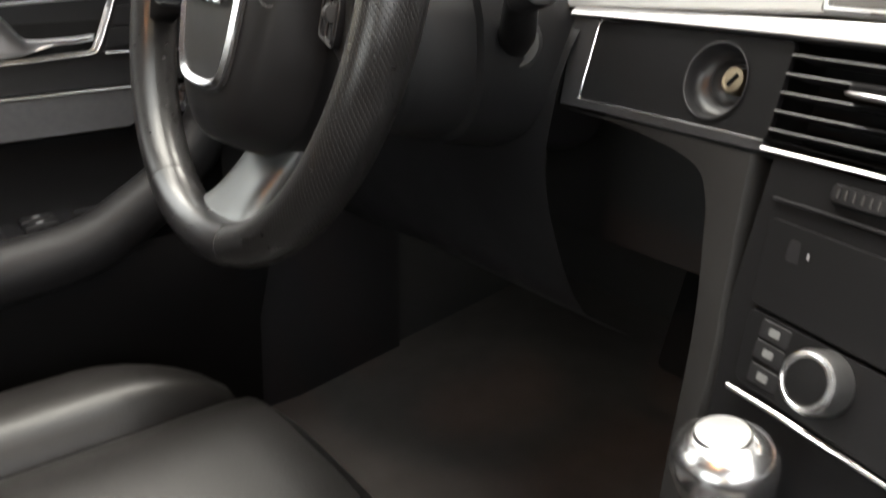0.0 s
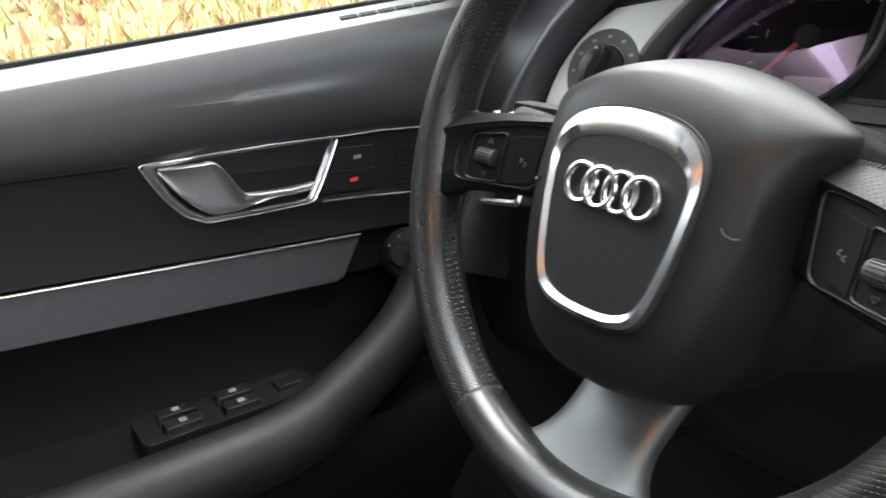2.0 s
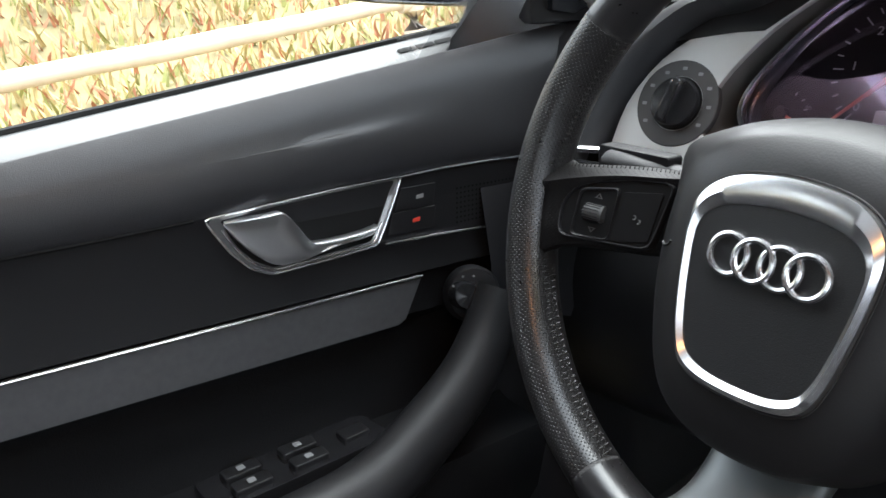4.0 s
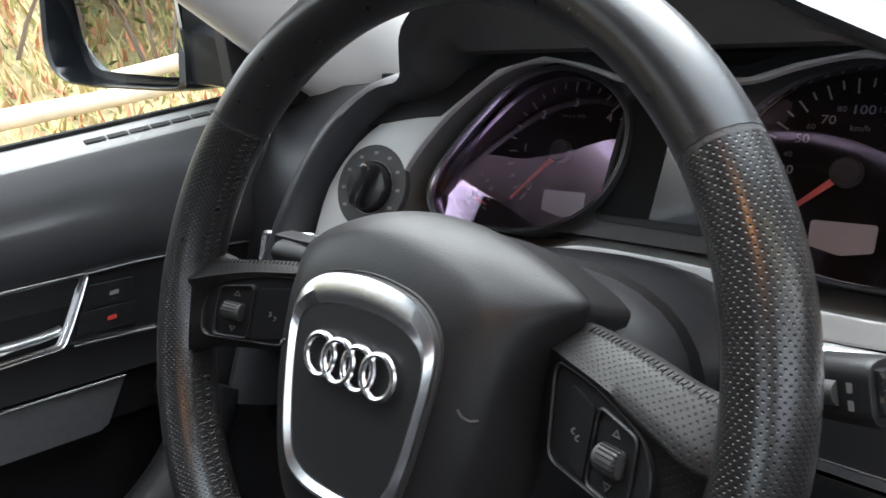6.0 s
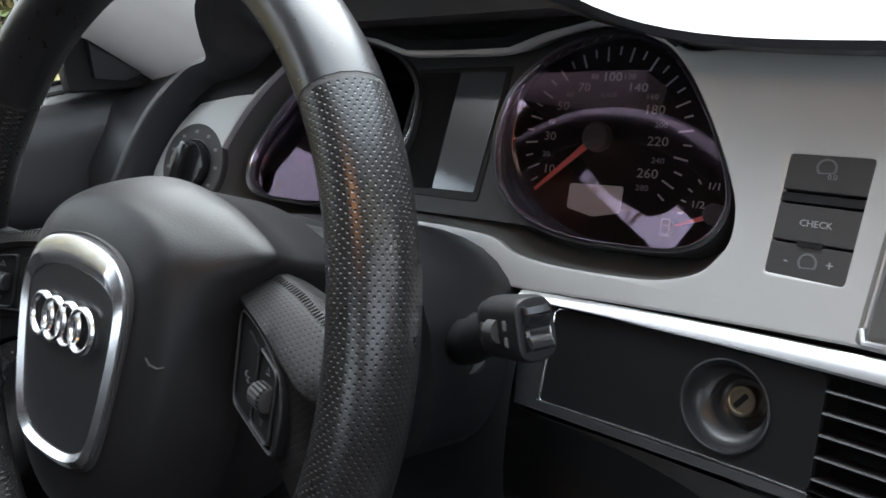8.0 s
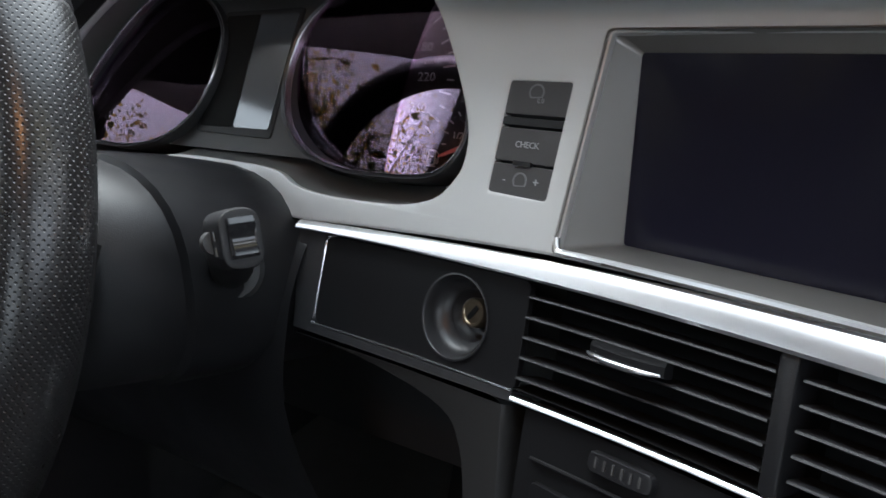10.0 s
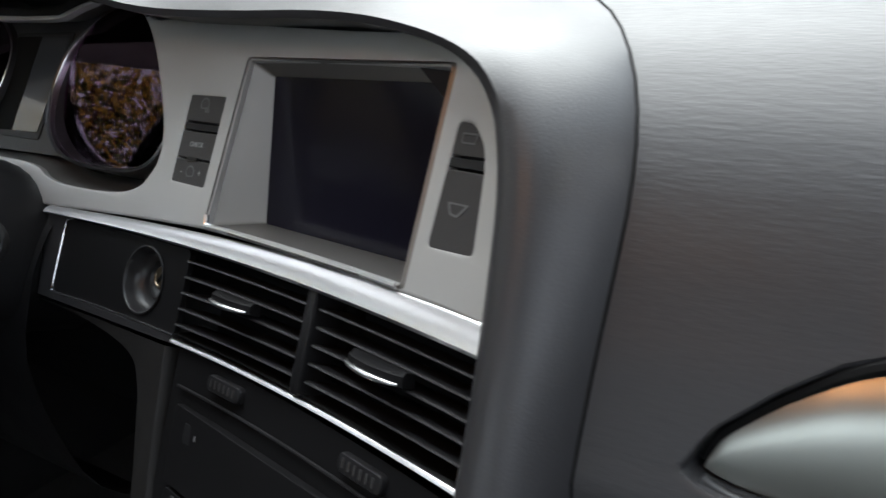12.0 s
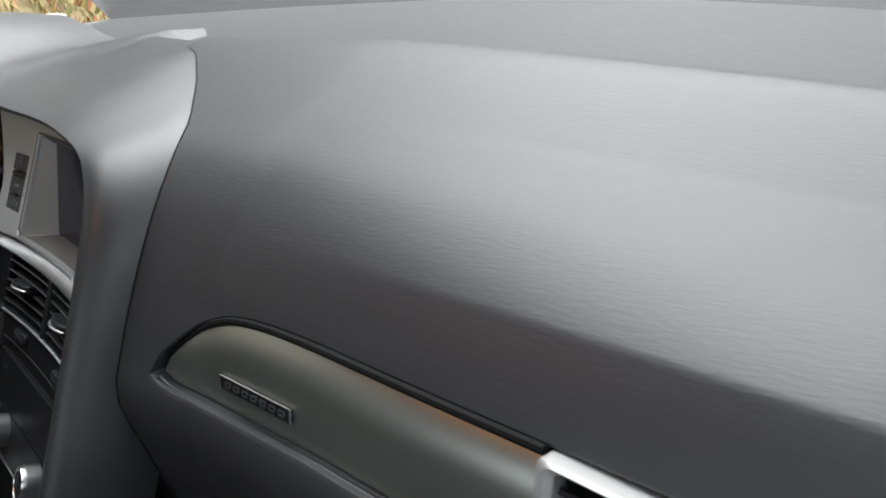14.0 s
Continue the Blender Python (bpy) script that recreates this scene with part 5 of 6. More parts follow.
def column():
    t = thing("steering_column", (-0.363, 0.2, 0.76), "black plastic steering column shroud with stalks", "steering column")
    sections = []
    for y, half, top, bot in ((0.136, 0.078, 0.866, 0.752), (0.142, 0.086, 0.870, 0.746), (0.182, 0.089, 0.868, 0.737), (0.184, 0.094, 0.871, 0.733), (0.24, 0.095, 0.860, 0.722), (0.30, 0.095, 0.845, 0.71)):
        mid, h = (top + bot) / 2, (top - bot) / 2
        sections.append([Vector((-0.363 + half * math.copysign(abs(math.cos(a)) ** 0.75, math.cos(a)), y, mid + h * math.copysign(abs(math.sin(a)) ** 0.75, math.sin(a)))) for a in np.linspace(0, 2 * math.pi, 32, endpoint=False)])
    part("shroud", grid(sections, close_u=True, cap=True), HARD, t, "black column shroud", smooth=50)
    part("shroud_seam", block((-0.290, 0.165, 0.8035), (-0.2825, 0.26, 0.8045)), DIAL, t)
    # wiper stalk on the passenger's side
    path = curve_through([(-0.282, 0.216, 0.806), (-0.262, 0.204, 0.814), (-0.238, 0.184, 0.828), (-0.212, 0.163, 0.8435)], 4, False)
    stalk = part("wiper_stalk", tube(path, [0.013 - 0.004 * k / len(path) for k in range(len(path))], 14), HARD, t, "black wiper stalk")
    ax = Vector((0.035, -0.014, 0.009)).normalized()
    sd = Vector((0, 0, 1)).cross(ax).normalized()
    hi = ax.cross(sd).normalized()
    o = Vector((-0.216, 0.165, 0.8425))
    on_stalk = lambda d, u, v: o + ax * (d * 0.87) + sd * (u * 0.95) + hi * (v * 0.90)
    pill = rounded([(-0.0098, -0.0145), (0.0098, -0.0145), (0.0098, 0.0150), (-0.0098, 0.0150)], 0.0088, 6)
    rows = [[on_stalk(d, p[0] * k, p[1] * k) for p in pill] for d, k in ((-0.007, 0.55), (-0.002, 0.86), (0.004, 0.98), (0.020, 1.0), (0.031, 1.0), (0.0335, 0.94), (0.034, 0.80))]
    part("stalk_head", grid(rows, close_u=True, cap=True), HARD, stalk, "black stalk head")
    rows = []
    for v, d in ((-0.0090, 0.0335), (-0.0086, 0.0375), (-0.0070, 0.0385), (-0.0030, 0.0368), (0.0015, 0.0366), (0.0050, 0.0380), (0.0066, 0.0388), (0.0071, 0.0372), (0.0076, 0.0385), (0.0104, 0.0372), (0.0110, 0.0335)):
        rows.append([on_stalk(d - 0.0040, -0.0064, v), on_stalk(d - 0.0012, -0.0062, v), on_stalk(d, -0.0050, v), on_stalk(d, 0.0050, v), on_stalk(d - 0.0012, 0.0062, v), on_stalk(d - 0.0040, 0.0064, v)])
    part("end_rocker", grid(rows), GLOSS, stalk, "glossy black end rocker")
    near = -1 if sd.y > 0 else 1
    part("roller", tube([on_stalk(0.0105, near * 0.0082, 0.0), on_stalk(0.0185, near * 0.0082, 0.0)], 0.0052, 16), DEEP, stalk, "ribbed roller")
    for d, v in ((0.0045, 0.0015), (0.0245, 0.0030), (0.0245, -0.0045)):
        part("mark", prism(rounded([(-0.0014, -0.0022), (0.0014, -0.0022), (0.0014, 0.0022), (-0.0014, 0.0022)], 0.0006), lambda a, b, w: on_stalk(d + a, near * (0.0100 + w), v + b), 0.0003), FAINT, stalk)
    part("boot", lathe([(0.021, -0.004), (0.019, 0.003), (0.015, 0.007), (0.012, 0.006)], Vector((-0.277, 0.214, 0.806)), Vector((0.9, -0.4, 0.1)), 24), DEEP, t, "black rubber boot")
    # indicator stalk on the door's side
    path = curve_through([(-0.44, 0.165, 0.835), (-0.48, 0.160, 0.845), (-0.53, 0.150, 0.850), (-0.545, 0.149, 0.851)], 4, False)
    part("indicator_stalk", tube(path, [0.010] * len(path), 12, flat=0.8), HARD, t, "black indicator stalk")
    pad_at = lambda u, v, w: Vector((-0.527 + u, 0.150 - w, 0.853 + v))
    p = part("stalk_pad", prism(rounded([(-0.030, -0.010), (0.028, -0.007), (0.028, 0.007), (-0.030, 0.008)], 0.003), pad_at, 0.014, 0.002), HARD, t, "flat black indicator stalk end")
    part("mark", prism(rounded([(-0.012, -0.003), (-0.004, -0.003), (-0.004, 0.003), (-0.012, 0.003)], 0.001), lambda u, v, w: pad_at(u, v, w + 0.0003), 0.0003), DIM, p)


column()


# ---------------------------------------------------------------- driver's door
def door():
    t = thing("door_1", (-0.74, -0.15, 0.40), "black driver's door panel with metal trim, seen from inside", "door", kind="structure")

    # upper pad, rolling over to the window sill; the sill climbs towards the front
    def sill(y):
        return 0.9028 + 0.149 * y

    def pad_edge(y):
        return float(np.interp(y, (-0.60, -0.095, -0.0725, -0.028, 0.03, 0.0885, 0.13, 0.18, 0.23, 0.36), (0.8073, 0.8136, 0.8160, 0.8188, 0.8221, 0.8238, 0.8251, 0.8248, 0.8232, 0.8200)))

    rows = []
    for y in np.linspace(-0.60, 0.36, 64):
        s = sill(y)
        base = pad_edge(y)
        rows.append([Vector((x, y, z)) for x, z in curve_through(((-0.703, base), (-0.700, base + 0.006), (-0.699, base + 0.020), (-0.7015, base + 0.036), (-0.7060, s - 0.046), (-0.7115, s - 0.032), (-0.7190, s - 0.0205), (-0.7295, s - 0.0110), (-0.7430, s - 0.0040), (-0.753, s), (-0.757, s - 0.004), (-0.77, s - 0.03)), 3, False)])
    part("upper_pad", grid(rows), DOOR_PAD, t, "soft black upper door pad")
    part("window_seal", tube([Vector((-0.7565, y, sill(y) + 0.0005)) for y in np.linspace(-0.60, 0.36, 12)], 0.0035, 8), DIAL, t, "black rubber window seal")
    # middle field behind the handle
    rows = [[Vector((x, y, z)) for x, z in ((-0.704, pad_edge(y) + 0.0005), (-0.706, 0.80), (-0.708, 0.765), (-0.706, 0.738), (-0.712, 0.735))] for y in np.linspace(-0.60, 0.36, 64)]
    part("middle_pad", grid(rows), HARD, t, "black vinyl door field")
    # pocket field below the metal strip
    rows = [[Vector((x, y, z)) for x, z in ((-0.712, 0.7355), (-0.712, 0.70), (-0.722, 0.69), (-0.725, 0.64), (-0.715, 0.612), (-0.690, 0.600), (-0.640, 0.598), (-0.635, 0.585), (-0.645, 0.53), (-0.68, 0.46), (-0.70, 0.32))] for y in np.linspace(-0.60, 0.19, 14)]
    part("lower_field", grid(rows), DOOR_LOW, t, "black lower door field with armrest")
    rows = [[Vector((x, y, z)) for x, z in ((-0.705, 0.80), (-0.690, 0.735), (-0.69, 0.68), (-0.70, 0.60), (-0.705, 0.45), (-0.71, 0.32))] for y in np.linspace(0.17, 0.40, 6)]
    part("front_field", grid(rows), SOFT, t)
    # metal strip
    bm = prism([(-0.60, 0.7335), (0.107, 0.7345), (0.090, 0.700), (0.083, 0.6965), (-0.60, 0.6975)], lambda y, z, w: on_door(y, z, w), 0.01, 0.0)
    part("metal_strip", bm, STRIP, t, "brushed grey metal strip")
    part("strip_edge", tube([on_door(y, 0.7350, 0.0008) for y in np.linspace(-0.60, 0.107, 10)], 0.0012, 8), CHROME, t, "fine chrome edge")
    # handle bezel: chrome frame with a pointed tail
    outer = [(-0.0725, 0.8145), (-0.028, 0.8172), (0.030, 0.8205), (0.0885, 0.8222), (0.0808, 0.8040), (0.0722, 0.7850), (0.0640, 0.7698), (0.022, 0.7672), (-0.0255, 0.7655), (-0.0425, 0.7735), (-0.0560, 0.7878), (-0.0655, 0.8025)]
    inner = [(-0.0600, 0.8112), (-0.018, 0.8146), (0.030, 0.8173), (0.0805, 0.8190), (0.0745, 0.8040), (0.0662, 0.7860), (0.0595, 0.7735), (0.022, 0.7712), (-0.0235, 0.7697), (-0.0375, 0.7770), (-0.0495, 0.7900), (-0.0565, 0.8020)]
    ro, ri = rounded(outer, 0.004, 2), rounded(inner, 0.003, 2)
    part("handle_frame", ring_of(ro, ri, on_door, 0.008, 0.0012), GREY_M, t, "satin grey handle frame")
    part("frame_bead", tube([on_door(p[0], p[1], 0.0010) for p in ro], 0.0011, 8, closed=True, up=(1, 0, 0)), CHROME, t, "fine chrome bead")
    inset = [p * 0.30 + q * 0.70 for p, q in zip(ro, ri)]
    part("frame_bead", tube([on_door(p[0], p[1], 0.0010) for p in inset[15:]], 0.0008, 8, up=(1, 0, 0)), CHROME, t, "fine chrome bead")
    part("field_seam", tube([Vector((-0.7025, y, pad_edge(y) + 0.0002)) for y in np.linspace(-0.60, -0.080, 8)], 0.0016, 6), DIAL, t, "black line for the shade in the joint under the upper pad")
    part("handle_well", prism(rounded(inner, 0.003, 2), lambda y, z, w: on_door(y, z, w - 0.001), 0.03), DIAL, t, "dark handle recess")
    # handle: a broad cupped paddle that narrows into a bright bar
    rows = []
    for y, top, low, wt, wl in curve_through([(-0.0585, 0.8106, 0.8070, 0.003, 0.002), (-0.045, 0.8118, 0.7900, 0.009, 0.003), (-0.030, 0.8130, 0.7765, 0.013, 0.004), (-0.0200, 0.8132, 0.7722, 0.015, 0.005), (-0.0110, 0.8030, 0.7722, 0.0165, 0.006),
                                              (-0.0010, 0.7895, 0.7730, 0.017, 0.007), (0.0080, 0.7872, 0.7760, 0.017, 0.010), (0.025, 0.7868, 0.7805, 0.016, 0.013), (0.045, 0.7872, 0.7812, 0.014, 0.012), (0.0600, 0.7880, 0.7824, 0.010, 0.008), (0.0632, 0.7872, 0.7838, 0.004, 0.003)], 4, False):
        mid = (top + low) / 2
        rows.append([on_door(y, z, w) for z, w in ((top, wt - 0.008), (top + 0.0003, wt - 0.0015), (top - 0.0008, wt), (top * 0.8 + low * 0.2, wt * 0.72 + wl * 0.28 - 0.001), (mid, (wt + wl) / 2 - 0.0024), (top * 0.2 + low * 0.8, wt * 0.2 + wl * 0.8 - 0.0016), (low + 0.0008, wl), (low, wl - 0.001), (low, wl - 0.010))])
    part("door_handle", grid(rows, close_u=True, cap=True), HANDLE, t, "satin silver pull handle", smooth=60)
    # trim lines and the field with lock buttons and tweeter grille
    trim = [(0.085, 0.8216), (0.13, 0.8236), (0.18, 0.8232), (0.224, 0.8220), (0.232, 0.8205), (0.2325, 0.814), (0.228, 0.796), (0.220, 0.774), (0.216, 0.7665), (0.208, 0.7645), (0.165, 0.7660), (0.115, 0.7684), (0.071, 0.7695)]
    part("trim_line", tube([on_door(y, z, 0.0015) for y, z in trim], 0.0012, 8), CHROME, t, "fine chrome line")
    part("grille_field", prism([(0.0875, 0.8200), (0.232, 0.8190), (0.217, 0.767), (0.0680, 0.7700)], lambda y, z, w: on_door(y, z, w - 0.001), 0.006), HARD, t, "fine black tweeter grille")
    bm = bmesh.new()
    for y in np.arange(0.145, 0.215, 0.0042):
        for z in np.arange(0.774, 0.813, 0.0042):
            c = on_door(y, z, -0.0006)
            vs = [bm.verts.new(c + Vector((0, dy, dz))) for dy, dz in ((-0.0012, 0), (0, -0.0012), (0.0012, 0), (0, 0.0012))]
            bm.faces.new(vs)
    part("grille_hole", bm, DIAL, t)["kind"] = "stuff"
    for z, m in ((0.8030, DIM), (0.7840, RED)):
        b = part("lock_button", prism(rounded([(0.079 + 0.45 * (z - 0.784), z + 0.0092), (0.122, z + 0.0092), (0.119, z - 0.0088), (0.0735 + 0.40 * (z - 0.784), z - 0.0088)], 0.0015), lambda y, zz, w: on_door(y, zz, w + 0.0012), 0.004, 0.0008), HARD, t, "black lock button")
        part("symbol", prism(rounded([(0.0985 + 0.2 * (z - 0.784), z + 0.0016), (0.1055 + 0.2 * (z - 0.784), z + 0.0022), (0.105 + 0.2 * (z - 0.784), z - 0.0010), (0.098 + 0.2 * (z - 0.784), z - 0.0014)], 0.0006), lambda y, zz, w: on_door(y, zz, w + 0.0016), 0.0004), m, b)
    # mirror adjuster
    c = Vector((-0.686, 0.135, 0.717))
    n = Vector((0.9, -0.35, 0.25))
    part("adjuster_plate", lathe([(0.025, -0.012), (0.0245, -0.003), (0.022, 0.0), (0.0, 0.001)], c + Vector((0, 0.013, -0.003)), n, 32), HARD, t, "black switch plate")
    k = part("mirror_adjuster", lathe([(0.0125, 0.0), (0.0122, 0.010), (0.0100, 0.0155), (0.0, 0.0165)], c, n, 28), GLOSS, t, "black mirror adjuster knob")
    for a in range(4):
        d = radians(20 + 40 * a)
        part("mark", lathe([(0.0010, 0.0008), (0.0010, 0.0018), (0, 0.0019)], c + Vector((0.004, 0.019 * math.cos(d) * 0.9, 0.018 * math.sin(d))), n, 8), DIM, t)
    # pull grip that sweeps down into the armrest
    path = curve_through([(-0.664, 0.160, 0.722), (-0.660, 0.141, 0.688), (-0.652, 0.110, 0.656), (-0.645, 0.063, 0.627), (-0.640, 0.01, 0.603), (-0.640, -0.06, 0.594), (-0.642, -0.18, 0.586), (-0.65, -0.4, 0.58)], 5, False)
    part("pull_grip", tube(path, [0.021 + 0.004 * min(1, k / 20) for k in range(len(path))], 16, flat=1.15), HARD, t, "black pull grip and armrest")
    # window switches
    plate = lambda y, u, w: Vector((-0.694 + u, y + 0.028, 0.6165 + w + 0.05 * (y + 0.05)))
    part("switch_plate", prism(rounded([(-0.125, -0.024), (0.022, -0.024), (0.026, 0.022), (-0.125, 0.024)], 0.008), plate, 0.01, 0.001), GLOSS, t, "gloss black window switch plate")
    for y in (-0.092, -0.045):
        for u in (-0.010, 0.010):
            b = part("window_switch", prism(rounded([(y - 0.015, u - 0.007), (y + 0.015, u - 0.007), (y + 0.015, u + 0.007), (y - 0.015, u + 0.007)], 0.003), lambda yy, uu, w: plate(yy, uu, w + 0.005), 0.006, 0.002), HARD, t, "black window switch")
            part("symbol", prism(rounded([(y - 0.003, u - 0.003), (y + 0.003, u - 0.003), (y + 0.003, u + 0.003), (y - 0.003, u + 0.003)], 0.001), lambda yy, uu, w: plate(yy, uu, w + 0.0054), 0.0004), DIM, b)
    part("lockout_switch", prism(rounded([(-0.012, -0.008), (0.012, -0.008), (0.012, 0.008), (-0.012, 0.008)], 0.003), lambda yy, uu, w: plate(yy, uu, w + 0.004), 0.006, 0.002), HARD, t)
    # air slots along the sill's front end
    slope = lambda yy, u, w: Vector((-0.7355 - 0.0095 * u, yy, sill(yy) - 0.0072 + 0.0049 * u)) + Vector((0.46, 0, 0.89)) * (w + 0.0006)
    for i in range(10):
        y = 0.112 + 0.0185 * i
        part("sill_slot", prism(rounded([(y, 0.15), (y + 0.0165, 0.15), (y + 0.0165, 0.62), (y, 0.62)], 0.0008), slope, 0.0006), DIAL, t)
    # outer door skin below the window
    part("outer_skin", block((-0.80, -0.60, 0.32), (-0.775, 0.45, 0.87)), PAINT, t, "black painted outer skin")


door()


def side_mirror():
    t = thing("door_mirror", (-0.78, 0.24, 0.93), "black exterior door mirror with a clear rectangular glass", "door mirror")
    at = lambda u, v, w=0.0: Vector((-0.884 + u, 0.2331 + 0.12 * u - w, 1.000 + v))
    outline = rounded([(-0.150, 0.085), (0.088, 0.088), (0.084, 0.0), (0.081, -0.052), (0.050, -0.053), (-0.070, -0.050), (-0.116, -0.046), (-0.140, -0.037), (-0.153, -0.024), (-0.158, -0.005)], 0.008)
    cc = sum(outline) / len(outline)
    rows = [[at(*(cc + (p - cc) * s), w) for p in outline] for s, w in ((0.5, -0.105), (0.82, -0.085), (0.97, -0.045), (1.02, -0.008), (1.0, 0.004), (0.95, 0.006), (0.915, 0.003), (0.90, -0.030), (0.5, -0.034))]
    part("housing", grid(rows, close_u=True, cap=True), PAINT, t, "gloss black mirror housing")
    glass = rounded([(-0.099, 0.078), (0.090, 0.080), (0.085, 0.012), (0.080, -0.040), (0.040, -0.040), (-0.040, -0.036), (-0.085, -0.033), (-0.099, -0.026), (-0.104, -0.012), (-0.105, 0.006)], 0.005)
    part("mirror_glass", prism(glass, lambda u, v, w: at(u, v, w - 0.001 + 0.10 * u + 0.17 * v), 0.003), MIRROR, t, "clear mirror glass")
    foot = [[at(u, v * k + z, -w) for v, w in ((0.024, 0.0), (0.030, 0.012), (0.024, 0.045), (-0.018, 0.045), (-0.024, 0.030), (-0.020, 0.002))] for u, z, k in ((0.080, -0.024, 1.1), (0.110, -0.027, 1.0), (0.140, -0.034, 0.85), (0.172, -0.040, 0.8))]
    part("arm", grid(foot, close_u=True, cap=True), PAINT, t, "black mirror foot")
    sail = rounded([(0.235, 0.932), (0.347, 0.936), (0.317, 1.010), (0.280, 1.10), (0.222, 1.10)], 0.004)
    part("sail_panel", prism(sail, lambda y, z, w: Vector((-0.716 + w - 0.10 * max(0, z - 0.94), y, z)), 0.014, 0.003), HARD, t, "black mirror triangle")


side_mirror()


# ---------------------------------------------------------------- passenger's side trim
def decor_panel():
    t = thing("decor_panel", on_pad(0.36, 0.82), "brushed metal decor panel with a small dark badge", "trim panel")
    line = curve_through(TRIM_TOP, 5, False)
    rows = []
    for x, z1 in line:
        z0 = height_on(TRIM_LOW, x)
        full = min(1.0, (z1 - z0) / 0.045)
        row = []
        for s in (0, 0.02, 0.06, 0.14, 0.24, 0.34, 0.44, 0.54, 0.62, 0.68, 0.74, 0.79, 0.84, 0.88, 0.92, 0.95, 0.975, 1.0):
            z = z0 + (z1 - z0) * s
            swell = 0.0022 * full * math.sin(math.pi * min(1.0, 0.15 + 0.85 * s)) - 9.0 * max(0.0, (s - 0.60) * (z1 - z0)) ** 2 - 0.0016 * max(0.0, 1 - s / 0.05)
            row.append(on_pad(x, z, swell))
        rows.append(row + [on_pad(x, z1 + 0.001, -0.016)])
    part("panel", grid(rows), STRIP_B, t, "brushed aluminium panel")
    # shade in the gap above the panel, laid in as a black tube
    part("shadow_joint", tube([on_pad(x, z + 0.0015, -0.0035) for x, z in line], 0.0026, 8), DIAL, t, "black line for the shade in the joint")
    part("lower_lip", tube([on_pad(x, z - 0.0030, 0.0035) for x, z in curve_through(TRIM_LOW, 4, False)], 0.0030, 10), CUP, t, "dark lower lip")
    # badge: lettering that cannot be shown stands as plain bars
    place = lambda u, v, w: on_pad(0.2745 + u * 0.985, 0.8098 + v + 0.006 * u, 0.0040 + w)
    b = part("badge", prism(rounded([(0.001, 0.0088), (0.073, 0.0092), (0.073, 0.0008), (0.001, 0.0002)], 0.0010), place, 0.005, 0.0005), GLOSS, t, "black badge with a chrome rim")
    part("badge_rim", tube([place(u, v, 0.0003) for u, v in ((0.0008, 0.0003), (0.0008, 0.0090), (0.0732, 0.0094), (0.0732, 0.0006))], 0.0005, 6), SATIN, b, "fine chrome rim")
    for k in range(7):
        u = 0.0060 + 0.0092 * k
        part("bar", ring_of(rounded([(u, 0.0022), (u + 0.0068, 0.0023), (u + 0.0068, 0.0064), (u, 0.0063)], 0.0016), rounded([(u + 0.0014, 0.0034), (u + 0.0054, 0.0035), (u + 0.0054, 0.0052), (u + 0.0014, 0.0051)], 0.0006), lambda u, v, w: place(u, v, w + 0.0005), 0.0006, 0.0002), GREY_M, b)


STRIP_B = material("brushed_aluminium", (0.46, 0.472, 0.432), 0.31, metal=0.95, mottle=0.03, mottle_size=20, grain=0.012, grain_size=1500)
decor_panel()


def passenger_vent():
    t = thing("side_vent", on_pad(0.60, 0.82), "dark side air vent in a pale metal frame", "air vent")
    place = on_pad
    o = rounded([(0.5125, 0.8565), (0.685, 0.850), (0.685, 0.788), (0.5125, 0.7945)], 0.005)
    i = rounded([(0.5215, 0.8525), (0.677, 0.846), (0.677, 0.793), (0.5215, 0.7990)], 0.004)
    part("frame", ring_of(o, i, lambda x, z, w: place(x, z, w + 0.004), 0.014, 0.002), SILVER, t, "pale satin metal frame")
    part("duct", prism(i, lambda x, z, w: place(x, z, w - 0.008), 0.004), DIAL, t)
    for k in range(5):
        part("slat", tube([place(x, 0.808 + 0.009 * k - 0.04 * (x - 0.5), -0.001) for x in np.linspace(0.523, 0.675, 8)], 0.0018, 6), HARD, t)


passenger_vent()


